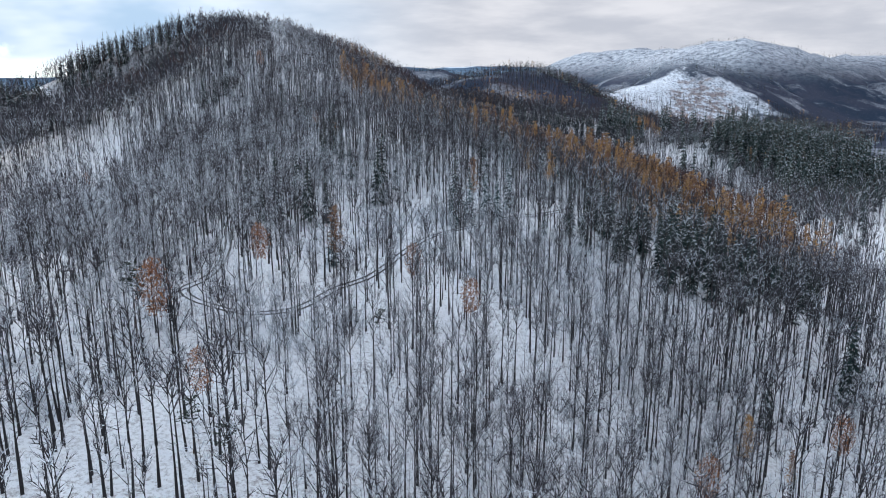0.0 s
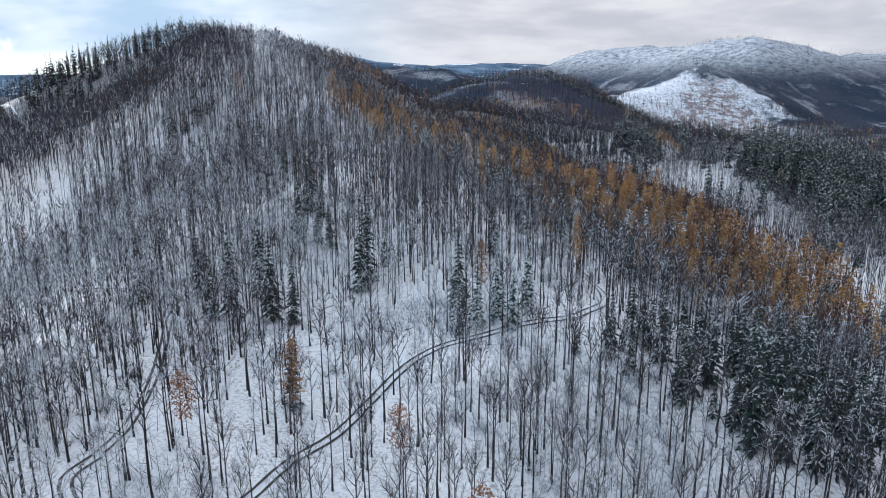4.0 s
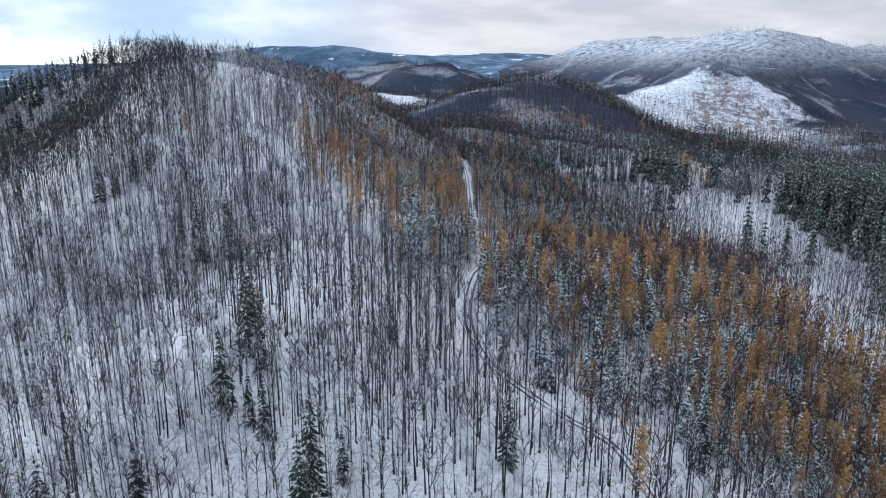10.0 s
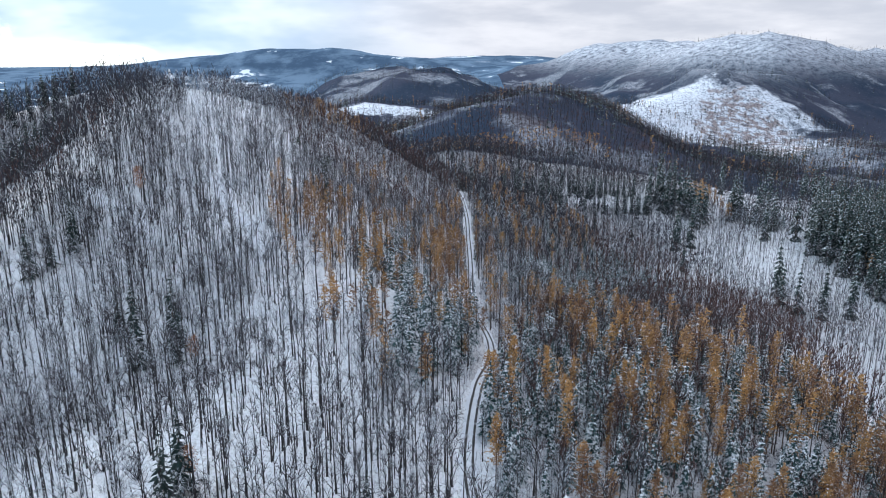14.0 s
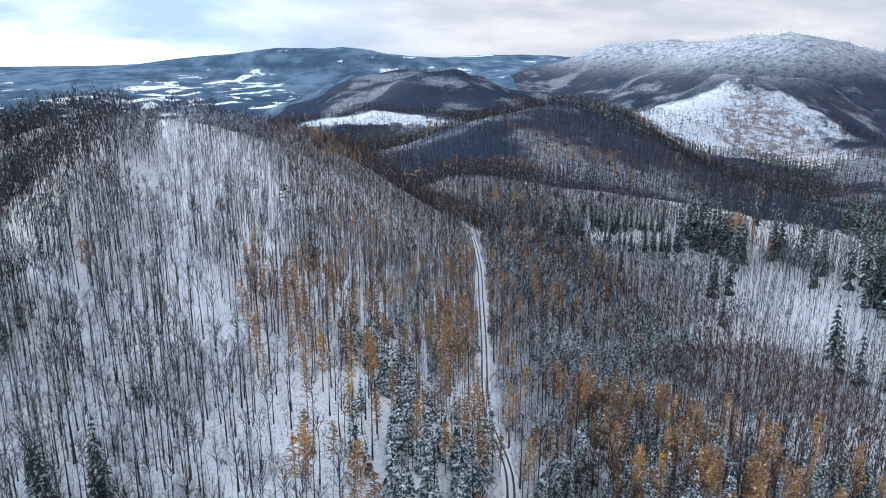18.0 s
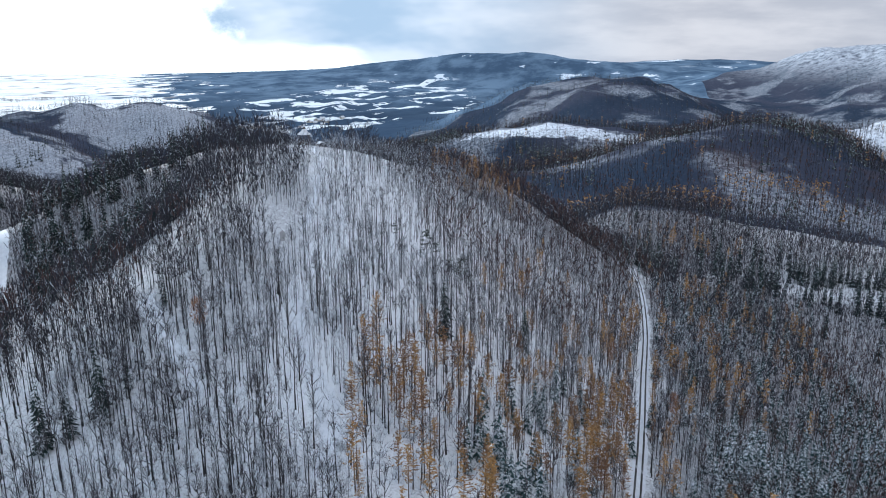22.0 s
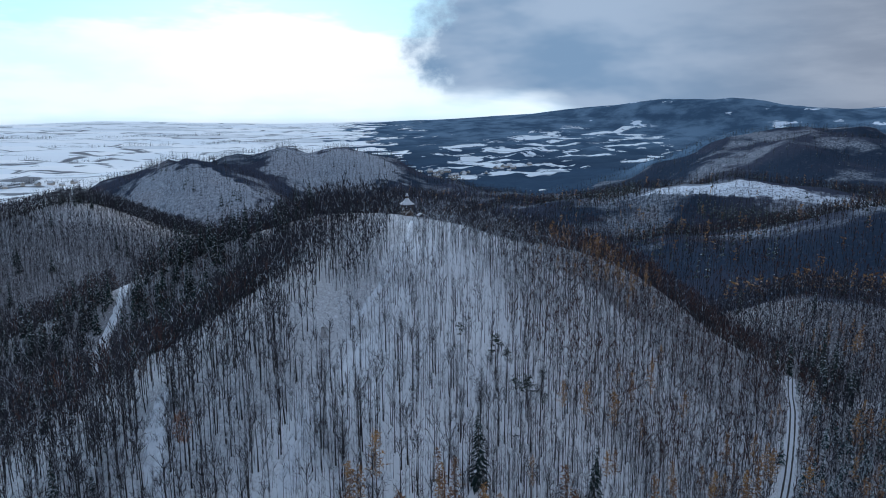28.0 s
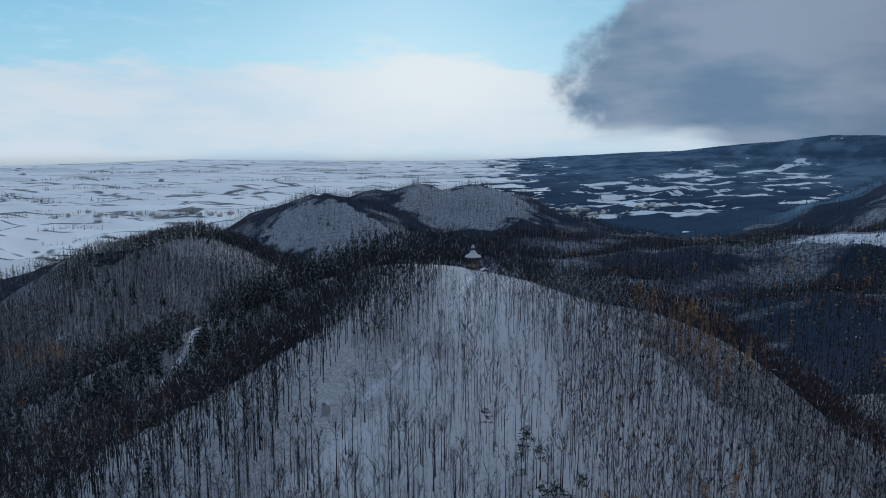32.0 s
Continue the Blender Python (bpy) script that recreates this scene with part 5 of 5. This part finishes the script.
ok = within(FACE, bx, by) & (rng.uniform(size=len(bx)) < share) & ~near_line(MAIN_TRACK, bx, by, 4.0) & ~near_line(SUMMIT_PATH, bx, by, 3.2)
bx, by = bx[ok], by[ok]
plant("pole_wood", "close stand of slender bare poles on bright snow", "woodland", (np.full(len(bx), "pole", object), bx, by, height(bx, by), rng.uniform(0.6, 1.05, len(bx)), rng.uniform(0, 6.28, len(bx))), 2)

# the same woods go on behind and beside the start
x, y, rng = seed_wood(-330, 420, -190, 240, 6.5, 0.62, 12)
ok = ~((y > 30) & in_view(x, y) & (x < 215)) & (np.hypot(x - 50, y - 20) < 260 + 60 * ripple(x, y, 30.0)) & (np.hypot(x / 1.2, y + 26) > 8)
x, y = x[ok], y[ok]
kinds = sort_kinds(x, y, rng, (("spruce", 150, 150, 40, 60, 0, 0.3),), (("beech", 0.9), ("white", 0.06), ("spruce", 0.04)))
plant("beech_wood", "bare grey broadleaved wood on the lower slope", "woodland", (kinds, x, y, height(x, y), rng.uniform(0.7, 1.0, len(x)), rng.uniform(0, 6.28, len(x))), 2)

# woods on the further ridges
x, y, rng = seed_wood(-900, 760, 780, 1560, 6.2, 0.95, 8)
ok = in_view(x, y) & (np.degrees(np.arctan2(-(x - 20), y - 150)) > -36)
x, y = x[ok], y[ok]
kinds = sort_kinds(x, y, rng, RED_STANDS + FAR_STANDS, (("far", 0.80), ("red", 0.14), ("spruce", 0.04), ("larch", 0.02)))
plant("ridge_woods", "bare woods with conifers on the further ridges", "woodland", (kinds, x, y, height(x, y), rng.uniform(0.6, 0.88, len(x)), rng.uniform(0, 6.28, len(x))), 3)
x, y, rng = seed_wood(-1650, -700, 420, 2000, 11.5, 0.9, 9)
z = height(x, y)
ok = (z > -165) & in_view(x, y)
x, y, z = x[ok], y[ok], z[ok]
kinds = sort_kinds(x, y, rng, FAR_STANDS, (("far", 0.86), ("red", 0.10), ("spruce", 0.04)))
plant("western_woods", "bare winter woods on the western hills", "woodland", (kinds, x, y, z, rng.uniform(0.62, 0.92, len(x)), rng.uniform(0, 6.28, len(x))), 3)
for x0, x1, y0, y1, gap, seed in ((-700, 600, 1560, 2500, 15.0, 10), (600, 2200, 1560, 3300, 23.0, 11)):
    x, y, rng = seed_wood(x0, x1, y0, y1, gap, 0.85, seed)
    z = height(x, y)
    dd = np.hypot(x - 38, y - 352)
    ok = (z > -190 + 0.058 * (dd - 1500) + 30) & (np.degrees(np.arctan2(-(x - 20), y - 150)) > -36)
    x, y, z = x[ok], y[ok], z[ok]
    kinds = sort_kinds(x, y, rng, FAR_STANDS, (("far", 0.76), ("red", 0.10), ("spruce", 0.14)))
    plant("mountain_woods", "snowy woods on the distant mountain sides", "woodland", (kinds, x, y, z, rng.uniform(0.4, 0.7, len(x)), rng.uniform(0, 6.28, len(x))), 3)


# ---------------------------------------------------------------- buildings
def part(name, v, f, mat, parent, label=""):
    ob = new(name, mesh_of(name, v, f, (mat,)))
    ob.parent = parent
    return tagged(ob, label)


def prism(sides, r0, r1, z0, z1, turn=0.0, at=(0, 0)):
    """A closed n-sided block, tapering from r0 to r1."""
    ang = turn + np.arange(sides) * 2 * np.pi / sides
    ring = np.column_stack([np.cos(ang), np.sin(ang)])
    v = np.vstack([np.column_stack([ring * r0 + at, np.full(sides, z0)]), np.column_stack([ring * r1 + at, np.full(sides, z1)]),
                   [[at[0], at[1], z0], [at[0], at[1], z1]]])
    k = np.arange(sides)
    n = (k + 1) % sides
    f = np.vstack([np.column_stack([k, n, n + sides]), np.column_stack([k, n + sides, k + sides]),
                   np.column_stack([n, k, np.full(sides, 2 * sides)]), np.column_stack([k + sides, n + sides, np.full(sides, 2 * sides + 1)])])
    return v, f


def box(x0, x1, y0, y1, z0, z1):
    v = np.array([(x, y, z) for z in (z0, z1) for x, y in ((x0, y0), (x1, y0), (x1, y1), (x0, y1))], float)
    f = np.array([(0, 2, 1), (0, 3, 2), (4, 5, 6), (4, 6, 7), (0, 1, 5), (0, 5, 4), (1, 2, 6), (1, 6, 5), (2, 3, 7), (2, 7, 6), (3, 0, 4), (3, 4, 7)])
    return v, f


def gable(w, d, z, rise, over=0.5, thick=0.3):
    """A pitched roof with eaves, ridge along y."""
    a, b = w / 2 + over, d / 2 + over
    low = z - over * rise / (w / 2)
    v = []
    for t in (0, thick):
        for y in (-b, b):
            v += [(-a, y, low + t), (0, y, z + rise + t), (a, y, low + t)]
    q = [(0, 1, 4, 3), (1, 2, 5, 4), (6, 9, 10, 7), (7, 10, 11, 8), (0, 3, 9, 6), (2, 8, 11, 5), (0, 6, 7, 1), (1, 7, 8, 2), (3, 4, 10, 9), (4, 5, 11, 10)]
    f = [t for p in q for t in ((p[0], p[1], p[2]), (p[0], p[2], p[3]))]
    return np.array(v, float), np.array(f)


def build_pavilion(x, y):
    z = float(height(x, y))
    thing = tagged(new("lookout_pavilion"), "open wooden lookout pavilion with a snowy pointed roof on the summit", "pavilion")
    thing.location, thing.scale = (x, y, z + 1.8), (0.88, 0.88, 0.88)
    part("floor", *prism(8, 3.6, 3.6, -2.6, -0.1, np.pi / 8), "planks", thing)
    for k in range(8):
        ang = np.pi / 8 + k * np.pi / 4
        px, py = 3.2 * math.cos(ang), 3.2 * math.sin(ang)
        part("post", *prism(6, 0.19, 0.16, -0.1, 4.5, 0, (px, py)), "planks", thing)
        nx, ny = 3.2 * math.cos(ang + np.pi / 4), 3.2 * math.sin(ang + np.pi / 4)
        if k != 5:
            for h in (0.4, 1.0):
                part("rail", *spike((px, py, h), (nx, ny, h), 0.09, 0.09, 4), "planks", thing)
        part("beam", *spike((px, py, 4.4), (nx, ny, 4.4), 0.15, 0.15, 4), "planks", thing)
    roof = part("roof", *prism(8, 4.3, 2.0, 4.3, 5.9, np.pi / 8), "roof_snow", thing, "snow-covered eight-sided roof")
    part("upper_roof", *prism(8, 2.0, 0.85, 5.9, 7.5, np.pi / 8), "roof_snow", roof)
    part("lantern", *prism(8, 0.70, 0.62, 7.4, 8.7, np.pi / 8), "planks", roof)
    part("lantern_cap", *prism(8, 1.0, 0.3, 8.6, 10.2, np.pi / 8), "roof_snow", roof)
    part("finial", *spike((0, 0, 10.1), (0, 0, 11.0), 0.12, 0, 5), "planks", roof)


def build_hut(x, y):
    thing = tagged(new("stone_hut"), "narrow grey stone hut with a snowy gable on the open ridge", "hut")
    thing.location, thing.rotation_euler = (x, y, float(height(x, y))), (0, 0, 0.55)
    part("wall", *box(-0.85, 0.85, -0.95, 0.95, -0.8, 2.9), "stone", thing)
    v, f = prism(4, 1.2, 1.2, 2.85, 2.95, np.pi / 4)
    part("cornice", v, f, "stone", thing)
    part("roof", *gable(1.7, 1.9, 3.0, 0.75, 0.22, 0.16), "roof_snow", thing, "snow lying on the small roof")


def build_shelter(x, y):
    thing = tagged(new("picnic_shelter"), "small open wooden shelter with a snowy roof beside the pavilion", "shelter")
    thing.location, thing.rotation_euler = (x, y, float(height(x, y))), (0, 0, 0.9)
    for px in (-1.4, 1.4):
        for py in (-1.0, 1.0):
            part("post", *box(px - 0.09, px + 0.09, py - 0.09, py + 0.09, -0.8, 2.1), "planks", thing)
    part("bench", *box(-1.2, 1.2, 0.5, 0.95, 0.42, 0.5), "planks", thing)
    part("roof", *gable(3.0, 2.6, 2.15, 0.85, 0.35, 0.16), "roof_snow", thing, "snow-covered pitched roof")


build_pavilion(-158.5, 580)
build_hut(-111, 464)
build_shelter(-146, 573)

# village houses in the basin and along the plain
rng = np.random.default_rng(31)
spots = [(-1200 + rng.normal(0, 55), 2370 + rng.normal(0, 60)) for k in range(22)] + [(-1080 + rng.normal(0, 40), 2620 + rng.normal(0, 70)) for k in range(9)]
spots += [(-2375 + 300 * f + rng.normal(0, 14), 1105 + 480 * f + rng.normal(0, 8)) for f in np.linspace(0.05, 1.0, 15)]
first_house = None
for hx, hy in spots:
    spot = pose(hx, hy, float(height(hx, hy)), 0, 0, rng.uniform(0, 180)) @ Matrix.Scale(rng.uniform(0.85, 1.3), 4)
    if first_house is None:
        first_house = tagged(new("village_house"), "small pale house with a snow-white gable roof", "house", "houses of the villages")
        part("wall", *box(-4.5, 4.5, -6, 6, -2, 4.6), "plaster", first_house)
        part("roof", *gable(9, 12, 4.6, 3.6, 0.7, 0.35), "roof_snow", first_house)
        part("chimney", *box(-0.5, 0.5, 1.5, 2.5, 6.4, 9.2), "stone", first_house)
        first_house.matrix_basis = spot
    else:
        copy_thing(first_house, spot)


# hedgerows and belts of trees on the plain
HEDGES = [((-2406, 1098), (-2080, 1625), 30), ((-2745, 1317), (-2621, 1632), 16), ((-3270, 1376), (-3008, 1810), 34), ((-2079, 993), (-2046, 1159), 18),
          ((-1928, 943), (-1862, 1030), 16), ((-2833, 2710), (-2627, 3114), 60), ((-3656, 1501), (-3528, 1775), 40), ((-2813, 1750), (-2526, 2019), 12),
          ((-3197, 2085), (-2875, 2580), 14), ((-3943, 1804), (-3608, 2410), 40), ((-3469, 2571), (-3126, 3102), 30), ((-3055, 1164), (-2794, 1257), 60),
          ((-2400, 900), (-2560, 1180), 10)]
hx, hy = [], []
for (x0, y0), (x1, y1), wide in HEDGES:
    n = int(math.hypot(x1 - x0, y1 - y0) / 2.6 * max(1, wide / 18))
    f = rng.uniform(0, 1, n)
    hx.append(x0 + (x1 - x0) * f + rng.normal(0, wide / 3, n))
    hy.append(y0 + (y1 - y0) * f + rng.normal(0, wide / 3, n))
hx, hy = np.concatenate(hx), np.concatenate(hy)
hk = rng.choice(["red", "hedge", "spruce"], size=len(hx), p=(0.1, 0.8, 0.1)).astype(object)
plant("hedgerow_trees", "dark belts of bare trees between snowy fields", "hedgerow", (hk, hx, hy, height(hx, hy), rng.uniform(0.55, 0.95, len(hx)), rng.uniform(0, 6.28, len(hx))), 3)
